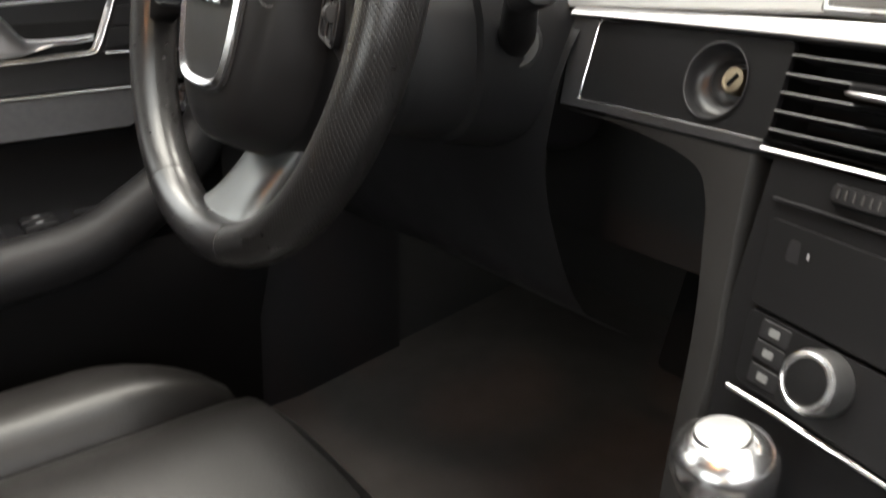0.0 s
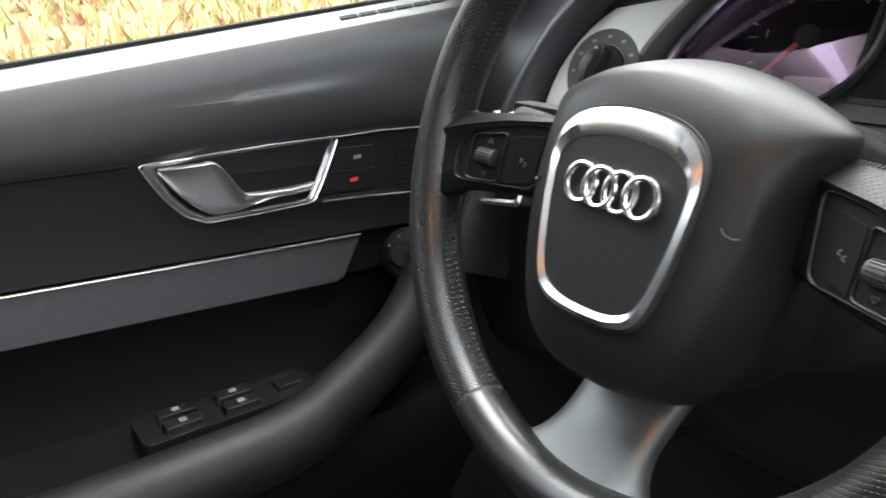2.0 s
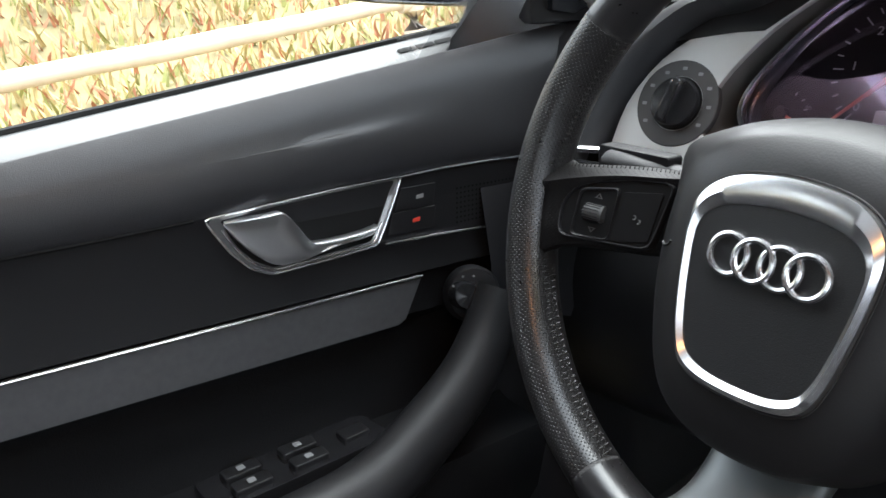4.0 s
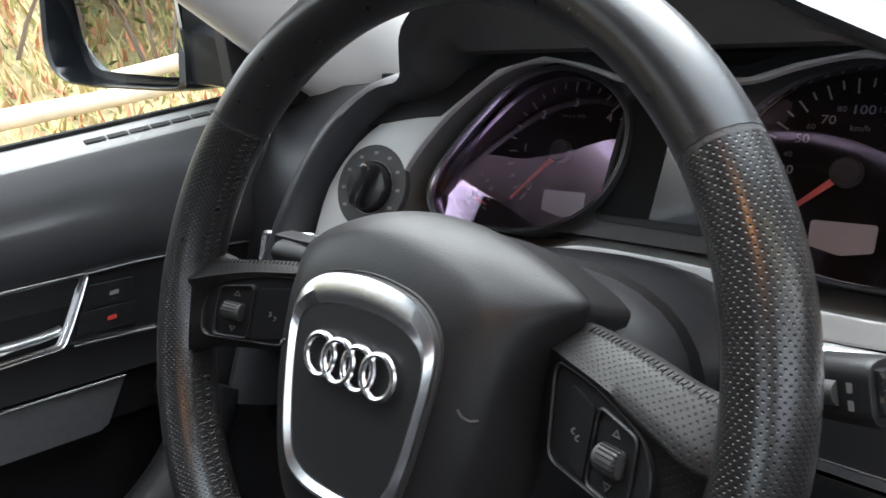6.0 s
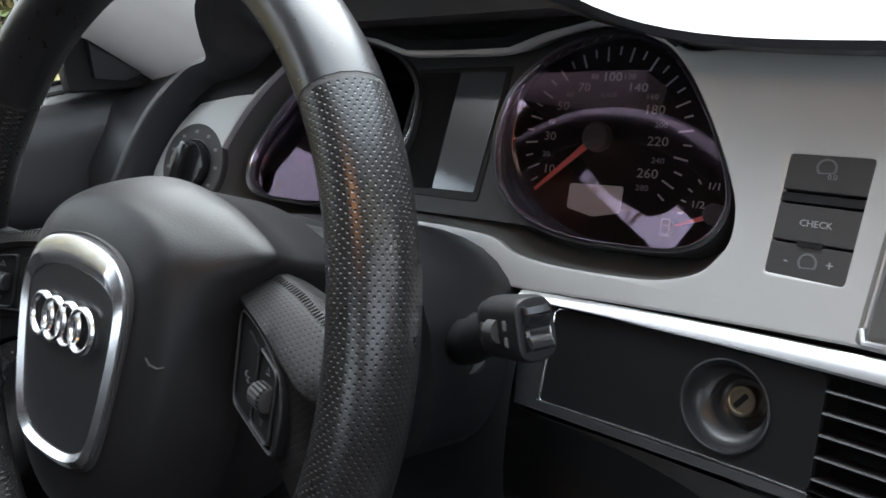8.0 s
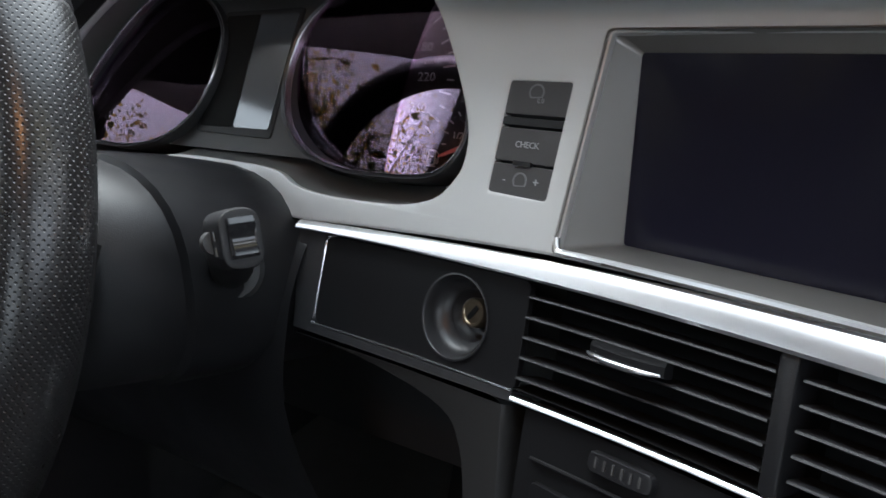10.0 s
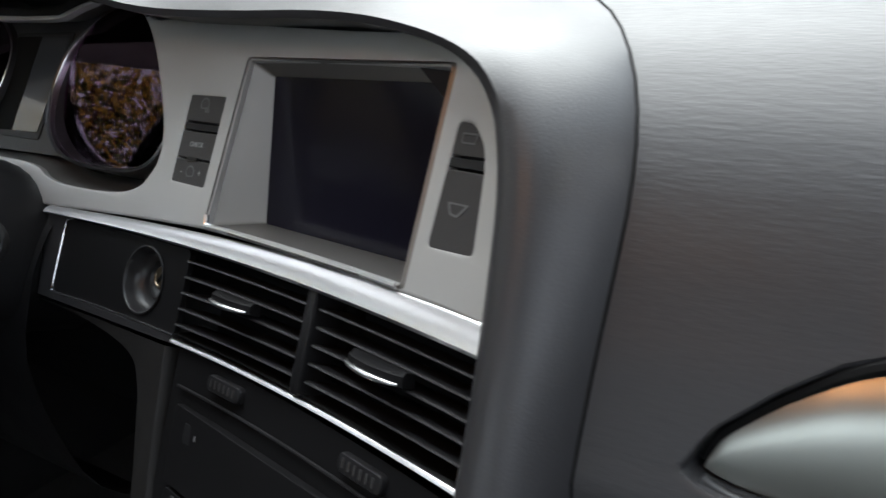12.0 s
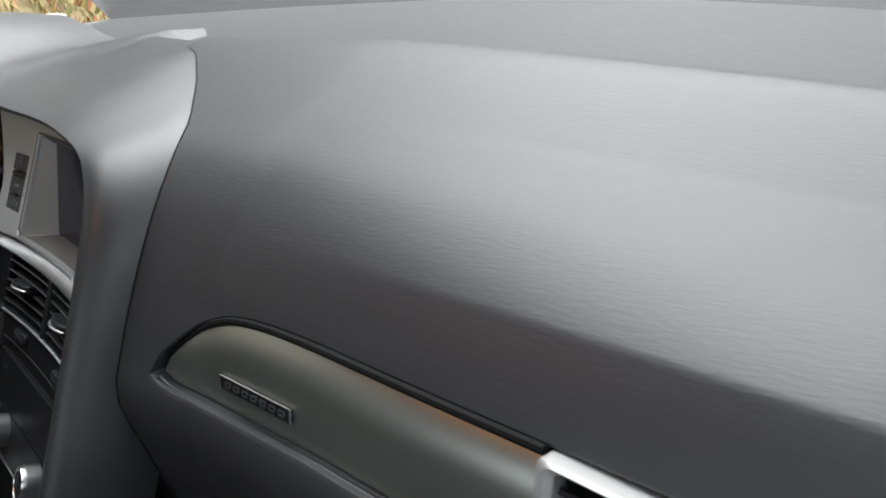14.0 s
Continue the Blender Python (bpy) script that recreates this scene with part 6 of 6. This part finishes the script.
# ---------------------------------------------------------------- centre console
def centre_stack():
    t = thing("centre_console", (0.0, 0.2, 0.34), "black centre console with radio and climate controls", "console")
    # the face continues the fascia's lean below the vents
    part("face", grid([[on_fascia(x, z, w) for x in np.linspace(-0.098, 0.130, 10)] for z, w in ((0.766, -0.001), (0.70, -0.002), (0.63, -0.003), (0.56, -0.004), (0.50, -0.02))]), PANEL, t, "black control face")
    # grey left leg, curving under the ignition panel
    rows = []
    for (x0, x1, z) in curve_through([(-0.262, -0.108, 0.7635), (-0.200, -0.107, 0.7600), (-0.150, -0.106, 0.752), (-0.134, -0.104, 0.738), (-0.126, -0.101, 0.715), (-0.119, -0.097, 0.69), (-0.113, -0.092, 0.66), (-0.105, -0.086, 0.60), (-0.09, -0.07, 0.50)], 4, False):
        rows.append([on_fascia(x0, z, -0.05), on_fascia(x0, z, -0.004), on_fascia(x0 + 0.003, z, 0.001), on_fascia((x0 + x1) / 2, z, 0.002), on_fascia(x1 - 0.003, z, 0.001), on_fascia(x1, z, -0.003), on_fascia(x1, z, -0.02)])
    part("side_leg", grid(rows), LEG, t, "dark grey console side rail")
    part("side_wall", grid([[Vector((-0.113, y, 0.748)), Vector((-0.098, y, 0.60)), Vector((-0.085, y, 0.42))] for y in (0.24, 0.35, 0.55)]), DEEP, t)
    # thumb wheels under the vents
    for x in (-0.045, 0.070):
        rim = part("thumb_wheel", prism(rounded([(x - 0.0155, 0.7612), (x + 0.0155, 0.7616), (x + 0.0155, 0.7532), (x - 0.0155, 0.7528)], 0.0035), lambda a, z, w: on_fascia(a, z, w + 0.003), 0.006, 0.002), HARD, t, "black ribbed thumb wheel")
        for k in range(6):
            a0 = x - 0.0112 + 0.0042 * k
            part("rib", prism(rounded([(a0, 0.7594), (a0 + 0.0011, 0.7594), (a0 + 0.0011, 0.7552), (a0, 0.7552)], 0.0004), lambda a, z, w: on_fascia(a, z, w + 0.0036), 0.001), GREY, rim)
    part("slot_line", tube([on_fascia(x, 0.7468 + 0.01 * (x + 0.09), 0.0005) for x in np.linspace(-0.09, 0.124, 10)], 0.0009, 6), HARD, t)
    # radio
    r = part("radio", prism(rounded([(-0.088, 0.738), (0.122, 0.741), (0.120, 0.700), (-0.084, 0.697)], 0.004), lambda a, z, w: on_fascia(a, z, w + 0.002), 0.006, 0.0015), PANEL, t, "black radio face")
    for k in range(4):
        x = -0.072 + 0.05 * k
        part("key", prism(rounded([(x, 0.732), (x + 0.034, 0.7325), (x + 0.034, 0.722), (x, 0.7215)], 0.002), lambda a, z, w: on_fascia(a, z, w + 0.0034), 0.003, 0.001), HARD, r)
        part("mark", prism(rounded([(x + 0.012, 0.7285), (x + 0.021, 0.7285), (x + 0.021, 0.7255), (x + 0.012, 0.7255)], 0.0008), lambda a, z, w: on_fascia(a, z, w + 0.0038), 0.0006), DIM, r)
    part("disc_slot", prism(rounded([(-0.06, 0.7105), (0.09, 0.712), (0.09, 0.7085), (-0.06, 0.707)], 0.001), lambda a, z, w: on_fascia(a, z, w + 0.0026), 0.002), DIAL, r)
    # climate panel with two knobs
    c = part("climate_panel", prism(rounded([(-0.083, 0.695), (0.120, 0.698), (0.118, 0.661), (-0.079, 0.660)], 0.005), lambda a, z, w: on_fascia(a, z, w + 0.002), 0.006, 0.0015), PANEL, t, "black climate panel")
    for x in (-0.031, 0.074):
        place = flat_on_fascia(x, 0.6805)
        o, n = place(0, 0, 0), place(0, 0, 1) - place(0, 0, 0)
        k = part("climate_knob", lathe([(0.0150, 0.0), (0.0150, 0.014), (0.0138, 0.0175), (0.0115, 0.0180), (0.0105, 0.0160), (0.0, 0.0157)], o, n, 32), GREY_M, c, "satin metal knob")
        part("knob_cap", lathe([(0.0112, 0.0150), (0.0112, 0.0172), (0.0104, 0.0178), (0.0, 0.0180)], o, n, 28), PANEL, k, "black knob face")
        part("knob_ring", lathe([(0.0140, 0.0170), (0.0134, 0.0183), (0.0120, 0.0186), (0.0114, 0.0178)], o, n, 32), CHROME, k, "thin chrome ring")
    for k, (x, z) in enumerate(((-0.063, 0.689), (-0.063, 0.679), (-0.062, 0.668), (-0.002, 0.690), (0.020, 0.690), (0.042, 0.690), (-0.002, 0.669), (0.020, 0.669), (0.042, 0.669), (0.104, 0.690), (0.104, 0.670))):
        part("key", prism(rounded([(x - 0.009, z + 0.0045), (x + 0.009, z + 0.0045), (x + 0.009, z - 0.0045), (x - 0.009, z - 0.0045)], 0.0015), lambda a, zz, w: on_fascia(a, zz, w + 0.004), 0.004, 0.0012), HARD, c)
        part("mark", prism(rounded([(x - 0.003, z + 0.0018), (x + 0.003, z + 0.0018), (x + 0.003, z - 0.0018), (x - 0.003, z - 0.0018)], 0.0008), lambda a, zz, w: on_fascia(a, zz, w + 0.0044), 0.0006), FAINT, c)
    part("hazard_mark", prism([(0.028, 0.7215), (0.038, 0.7215), (0.033, 0.733)], lambda a, z, w: on_fascia(a, z, w + 0.0046), 0.001), RED, r, "red hazard mark")
    part("lower_chrome", tube([on_fascia(x, 0.6560 + 0.006 * (x + 0.08), 0.003) for x in np.linspace(-0.080, 0.122, 10)], 0.0015, 8), SATIN, t, "satin chrome lower edge")
    # tunnel
    rows = [[Vector((x, y, z)) for x, z in ((-0.10, 0.32), (-0.095, 0.50), (-0.08, 0.53), (0.08, 0.53), (0.095, 0.50), (0.10, 0.32))] for y in (-0.6, -0.2, 0.1, 0.22)]
    part("tunnel", grid(rows), HARD, t, "black centre tunnel")


centre_stack()


def gear_lever():
    t = thing("gear_lever", (-0.055, 0.13, 0.53), "gear lever with a bright chrome knob and leather gaiter", "gear lever")
    c = Vector((-0.052, 0.147, 0.646))
    n = Vector((-0.05, -0.15, 1)).normalized()
    part("gaiter", lathe([(0.055, -0.118), (0.048, -0.10), (0.030, -0.07), (0.018, -0.045), (0.015, -0.035)], c, n, 20), LEATHER, t, "black leather gaiter")
    part("knob", lathe([(0.014, -0.04), (0.016, -0.028), (0.022, -0.012), (0.0245, 0.0), (0.022, 0.009), (0.014, 0.0145), (0.0, 0.016)], c, n, 28), CHROME, t, "polished chrome knob")
    part("cap", lathe([(0.013, 0.0145), (0.012, 0.0165), (0.0, 0.017)], c, n, 24), SATIN, t)


gear_lever()


def seat():
    t = thing("driver_seat", (-0.363, -0.12, 0.30), "black leather driver's seat with a raised side bolster", "car seat")
    def pad(name, xs, ys, crown, z0, label, nose, taper=0.0, lean=0.0, drop=0.10):
        rows = []
        for y in np.linspace(ys[0], ys[1], 30):
            q = max(0.0, 1 - (ys[1] - y) / nose)
            e = math.sqrt(max(0.0, 1 - q * q))
            mid, half = (xs[0] + xs[1]) / 2 + lean * q, (xs[1] - xs[0]) / 2 * (1 - taper * q ** 1.5)
            rows.append([Vector((mid + half * s, y, z0 + crown * (1 - abs(s) ** 3.5) * max(0.02, e) - drop * (1 - e))) for s in np.linspace(-1, 1, 17)])
        return part(name, grid(rows), SEAT_SKIN, t, label)

    pad("cushion", (-0.470, -0.200), (-0.45, 0.118), 0.028, 0.500, "black leather cushion", 0.05)
    pad("bolster", (-0.575, -0.455), (-0.45, 0.098), 0.058, 0.478, "black leather side bolster", 0.13, 0.8, 0.018, 0.03)
    part("piping", tube([Vector((-0.4600, y, 0.5035 - 0.10 * max(0.0, (y - 0.075) / 0.043) ** 2)) for y in np.linspace(-0.44, 0.100, 20)], 0.0022, 6), SEAT_SKIN, t, "black piped seam")
    # unseen backrest, added to block light from the rear windows
    rows = []
    for k in np.linspace(0, 1, 16):
        wide, thick = 0.235 - 0.05 * k ** 3, 0.055 * math.sin(math.pi * min(1.0, 0.12 + 0.80 * k)) ** 0.5
        rows.append([Vector((-0.37 + wide * math.copysign(abs(math.cos(a)) ** 0.6, math.cos(a)), -0.47 - 0.17 * k - thick * math.copysign(abs(math.sin(a)) ** 0.8, math.sin(a)), 0.46 + 0.62 * k)) for a in np.linspace(0, 2 * math.pi, 28, endpoint=False)])
    part("backrest", grid(rows, close_u=True, cap=True), SEAT_SKIN, t, "unseen black backrest added to block rear light")
    # unseen headrest, added for its dark reflection in the speedometer lens
    rows = []
    for k in np.linspace(0, 1, 12):
        e = (1 - abs(2 * k - 1) ** 3.5) ** 0.5 + 0.02
        rows.append([Vector((-0.37 + 0.135 * e ** 0.6 * math.copysign(abs(math.cos(a)) ** 0.6, math.cos(a)), -0.645 - 0.03 * k - 0.05 * e * math.copysign(abs(math.sin(a)) ** 0.8, math.sin(a)), 1.10 + 0.19 * k)) for a in np.linspace(0, 2 * math.pi, 24, endpoint=False)])
    part("headrest", grid(rows, close_u=True, cap=True), SEAT_SKIN, t, "unseen black headrest added to darken dial reflections")
    part("base", block((-0.60, -0.5, 0.30), (-0.22, 0.0, 0.48), 0.03), HARD, t, "black seat base")


seat()


def pedals():
    for x, wide, z, label in ((-0.185, 0.055, 0.47, "long black accelerator pedal"), (-0.30, 0.075, 0.52, "black rubber brake pedal")):
        t = thing("pedal", (x, 0.52, 0.42), label, "pedal")
        a = lambda u, v, w=0.0: Vector((x + u, 0.50 + 0.35 * v - w, z + v))
        part("plate", prism(rounded([(-wide / 2, -0.07), (wide / 2, -0.07), (wide / 2, 0.07), (-wide / 2, 0.07)], 0.01), a, 0.012, 0.003), PANEL, t)
        part("arm", tube([a(0, 0.03, -0.01), a(0, 0.15, -0.03), a(0, 0.25, -0.05)], 0.009, 8), HARD, t)


pedals()


# ---------------------------------------------------------------- outdoors
def outdoors():
    grass_mat = material("dry_autumn_grass", (0.22, 0.18, 0.085), 0.9, grain=0.6, grain_size=40, mottle=0.55, mottle_size=3.0)
    # the verge climbs to a bank beyond the fence
    def rise(x):
        k = min(1.0, max(0.0, (-4.6 - x) / 9.0))
        return 3.2 * k * k * (3 - 2 * k)

    xs = (-400, -60, -20, *np.linspace(-14, -4, 21), -3, 3, 12, 60, 400)
    solo("ground", grid([[Vector((x, y, -0.02 + rise(x))) for x in xs] for y in (-400, -60, -12, -3, 3, 12, 60, 400)]), grass_mat, "dry autumn grass bank and gravel ground", "ground", "structure", m=Matrix())

    rnd = random.Random(4)

    def blades(name, mat, count, area, height, label):
        vs, fs = [], []
        for _ in range(count):
            x, y = area(rnd)
            h, a, l = height * rnd.uniform(0.5, 1.3), rnd.uniform(0, 6.28), rnd.uniform(0.1, 1.3)
            w = 0.010 * rnd.uniform(0.6, 1.8) * (1 + abs(x) * 0.08)
            z = rise(x)
            dx, dy = math.cos(a) * w, math.sin(a) * w
            k = len(vs)
            vs += [(x - dx, y - dy, z - 0.03), (x + dx, y + dy, z - 0.03), (x + l * h * math.cos(a + 1) * 0.5 + dx, y + l * h * math.sin(a + 1) * 0.5 + dy, z + h * 0.6),
                   (x + l * h * math.cos(a + 1), y + l * h * math.sin(a + 1), z + h)]
            fs += [(k, k + 1, k + 2), (k, k + 2, k + 3)]
        me = bpy.data.meshes.new(name)
        me.from_pydata(vs, [], fs)
        me.materials.append(mat)
        tagged(new(name, me), label, "grass", kind="stuff")

    field = lambda r: (lambda d: (-1.9 - 14 * d ** 1.5, r.uniform(-14, 16)))(r.random())
    blades("dry_grass", material("straw_blades", (0.42, 0.33, 0.15), 0.85, mottle=0.4, mottle_size=2.0), 40000, field, 0.15, "tall straw-coloured autumn grass")
    blades("red_weeds", material("rusty_blades", (0.40, 0.17, 0.09), 0.85, mottle=0.5, mottle_size=3.0), 20000, field, 0.14, "rusty red autumn weeds")
    blades("green_grass", material("green_blades", (0.27, 0.27, 0.09), 0.85, mottle=0.5, mottle_size=2.0), 24000, field, 0.13, "short green grass among the straw")

    wood = material("weathered_pale_wood", (0.50, 0.42, 0.33), 0.8, grain=0.6, grain_size=60, mottle=0.25, mottle_size=8)
    fence = thing("fence", (-4.2, 0, 0), "rustic log fence of pale weathered wood", "fence", m=Matrix())
    def log(a, b, r, name):
        path = [Vector(a).lerp(Vector(b), k / 8) + Vector((rnd.uniform(-0.012, 0.012), 0, rnd.uniform(-0.012, 0.012))) for k in range(9)]
        part(name, tube(path, [r * rnd.uniform(0.9, 1.1) for _ in path], 10), wood, fence)
    for k in range(13):
        y = -16.69 + 2.4 * k
        log((-4.2, y, -0.05), (-4.2 + rnd.uniform(-0.03, 0.03), y, 0.72), 0.075, "post")
        log((-4.16, y - 0.1, 0.58), (-4.16, y + 2.5, 0.58 + rnd.uniform(-0.02, 0.02)), 0.047, "rail")

    bark = material("grey_brown_bark", (0.13, 0.09, 0.065), 0.9, grain=0.8, grain_size=30, mottle=0.35, mottle_size=6)
    leaf = material("sparse_yellow_leaves", (0.58, 0.42, 0.12), 0.8, mottle=0.5, mottle_size=3)

    def tree(x, y, h, seed, leafy):
        r = random.Random(seed)
        t = thing("tree", (x, y, 0), "bare autumn tree with thin branches and few leaves", "tree", "bare trees", m=Matrix())
        bm, tips = bmesh.new(), []

        def limb(p, d, length, rad, depth):
            path = [p]
            for _ in range(5):
                d = (d + Vector((r.uniform(-0.2, 0.2), r.uniform(-0.2, 0.2), r.uniform(-0.08, 0.16)))).normalized()
                path.append(path[-1] + d * length / 5)
            tube(path, [rad * (1 - 0.13 * k) for k in range(6)], 6 if depth < 2 else 4, bm=bm)
            tips.append(path[-1])
            if depth < 4:
                for _ in range(r.randint(2, 3) + (2 if depth == 0 else 0)):
                    k = r.randint(2, 5)
                    side = Vector((r.uniform(-1, 1), r.uniform(-1, 1), r.uniform(0.1, 0.9))).normalized()
                    limb(path[k], (d * 0.6 + side * 0.7).normalized(), length * r.uniform(0.5, 0.72), rad * 0.5, depth + 1)

        g = rise(x) - 0.1
        limb(Vector((x, y, g)), Vector((0, 0, 1)), h * 0.40, 0.0052 * h, 0)
        limb(Vector((x + 0.12, y + 0.1, g)), Vector((0.25, 0.2, 1)), h * 0.34, 0.004 * h, 1)
        limb(Vector((x - 0.1, y - 0.15, g)), Vector((-0.2, -0.3, 1)), h * 0.36, 0.004 * h, 1)
        part("trunk", bm, bark, t, "grey-brown trunk and branches")
        vs, fs = [], []
        for tip in tips:
            for _ in range(leafy):
                c = tip + Vector((r.gauss(0, 0.25), r.gauss(0, 0.25), r.gauss(0, 0.25)))
                a, s = r.uniform(0, 6.28), r.uniform(0.018, 0.04)
                u, v = Vector((math.cos(a), math.sin(a), r.uniform(-0.5, 0.5))) * s, Vector((-math.sin(a), math.cos(a), r.uniform(-1, 1))) * s
                k = len(vs)
                vs += [c - u, c + v * 0.5, c + u, c - v * 0.5]
                fs.append((k, k + 1, k + 2, k + 3))
        me = bpy.data.meshes.new("crown")
        me.from_pydata(vs, [], fs)
        me.materials.append(leaf)
        ob = new("crown", me)
        ob.parent = t
        ob.matrix_basis = Matrix.Translation(-Vector((x, y, 0)))
        ob["kind"] = "stuff"

    for k, (x, y, h) in enumerate(((-7.5, 2.4, 5.0), (-8.6, 4.3, 5.5), (-7.0, 0.4, 4.2), (-10, 6.5, 6.5), (-9.5, 1.2, 6.0), (-12, 3.8, 7.0), (-6.4, -5.0, 5.0), (-8.5, -9.0, 6.5),
                                   (5.5, -6.0, 6.0), (7.5, -3.0, 6.5), (6.8, -9.5, 7.0), (3.0, -11.0, 6.5), (-2.5, -12.0, 6.5), (10, -7, 7.5), (-12, 9, 7), (-14, -1, 7), (-5.8, -2.6, 4.6), (-6.8, -4.2, 5.2), (-7.6, -2.9, 5.6), (-6.6, -6.2, 5.4), (-8.8, -5.6, 6.2))):
        tree(x, y, h, 20 + k, 14)

    def shrub(x, y, r0, h, seed, mat, label, count):
        """A shrub of thin stems and many small leaves, uneven in outline."""
        r = random.Random(seed)
        t = thing("shrub", (x, y, 0), label, "shrub", "shrubs", m=Matrix())
        bm, vs, fs = bmesh.new(), [], []
        for _ in range(14):
            a, d = r.uniform(0, 6.28), r.uniform(0.2, 1)
            top = Vector((x + math.cos(a) * r0 * d, y + math.sin(a) * r0 * d, rise(x) + h * r.uniform(0.6, 1.05)))
            foot = Vector((x + math.cos(a) * 0.2, y + math.sin(a) * 0.2, rise(x) - 0.05))
            mid = foot.lerp(top, 0.5) + Vector((r.gauss(0, 0.12), r.gauss(0, 0.12), 0))
            path = [foot, mid, top]
            tube(path, [0.03, 0.02, 0.008], 5, bm=bm)
            for _ in range(count // 14):
                k = r.random() ** 0.7
                c = (foot.lerp(mid, k * 2) if k < 0.5 else mid.lerp(top, k * 2 - 1)) + Vector((r.gauss(0, 0.3), r.gauss(0, 0.3), r.gauss(0, 0.2)))
                q, z = r.uniform(0, 6.28), r.uniform(0.03, 0.07)
                u, v = Vector((math.cos(q), math.sin(q), r.uniform(-0.6, 0.6))) * z, Vector((-math.sin(q), math.cos(q), r.uniform(-1, 1))) * z
                i = len(vs)
                vs += [c - u, c + v * 0.5, c + u, c - v * 0.5]
                fs.append((i, i + 1, i + 2, i + 3))
        part("stem", bm, bark, t)
        me = bpy.data.meshes.new("foliage")
        me.from_pydata(vs, [], fs)
        me.materials.append(mat)
        ob = new("foliage", me)
        ob.parent = t
        ob.matrix_basis = Matrix.Translation(-Vector((x, y, 0)))
        ob["kind"] = "stuff"

    green = material("olive_leaves", (0.13, 0.16, 0.06), 0.7, mottle=0.5, mottle_size=3)
    amber = material("amber_leaves", (0.55, 0.20, 0.03), 0.7, mottle=0.4, mottle_size=3)
    for k in range(7):
        shrub(-6.6 - 0.7 * (k % 3), -1.7 - 0.95 * k, 1.2, 3.2 + 0.5 * (k % 2), 70 + k, green, "dense olive-green shrub beyond the fence", 2800)
    # out of view; added to throw orange reflections into the cabin
    shrub(5.2, 1.2, 0.9, 1.7, 90, amber, "unseen amber shrub added for orange reflections", 1800)


outdoors()
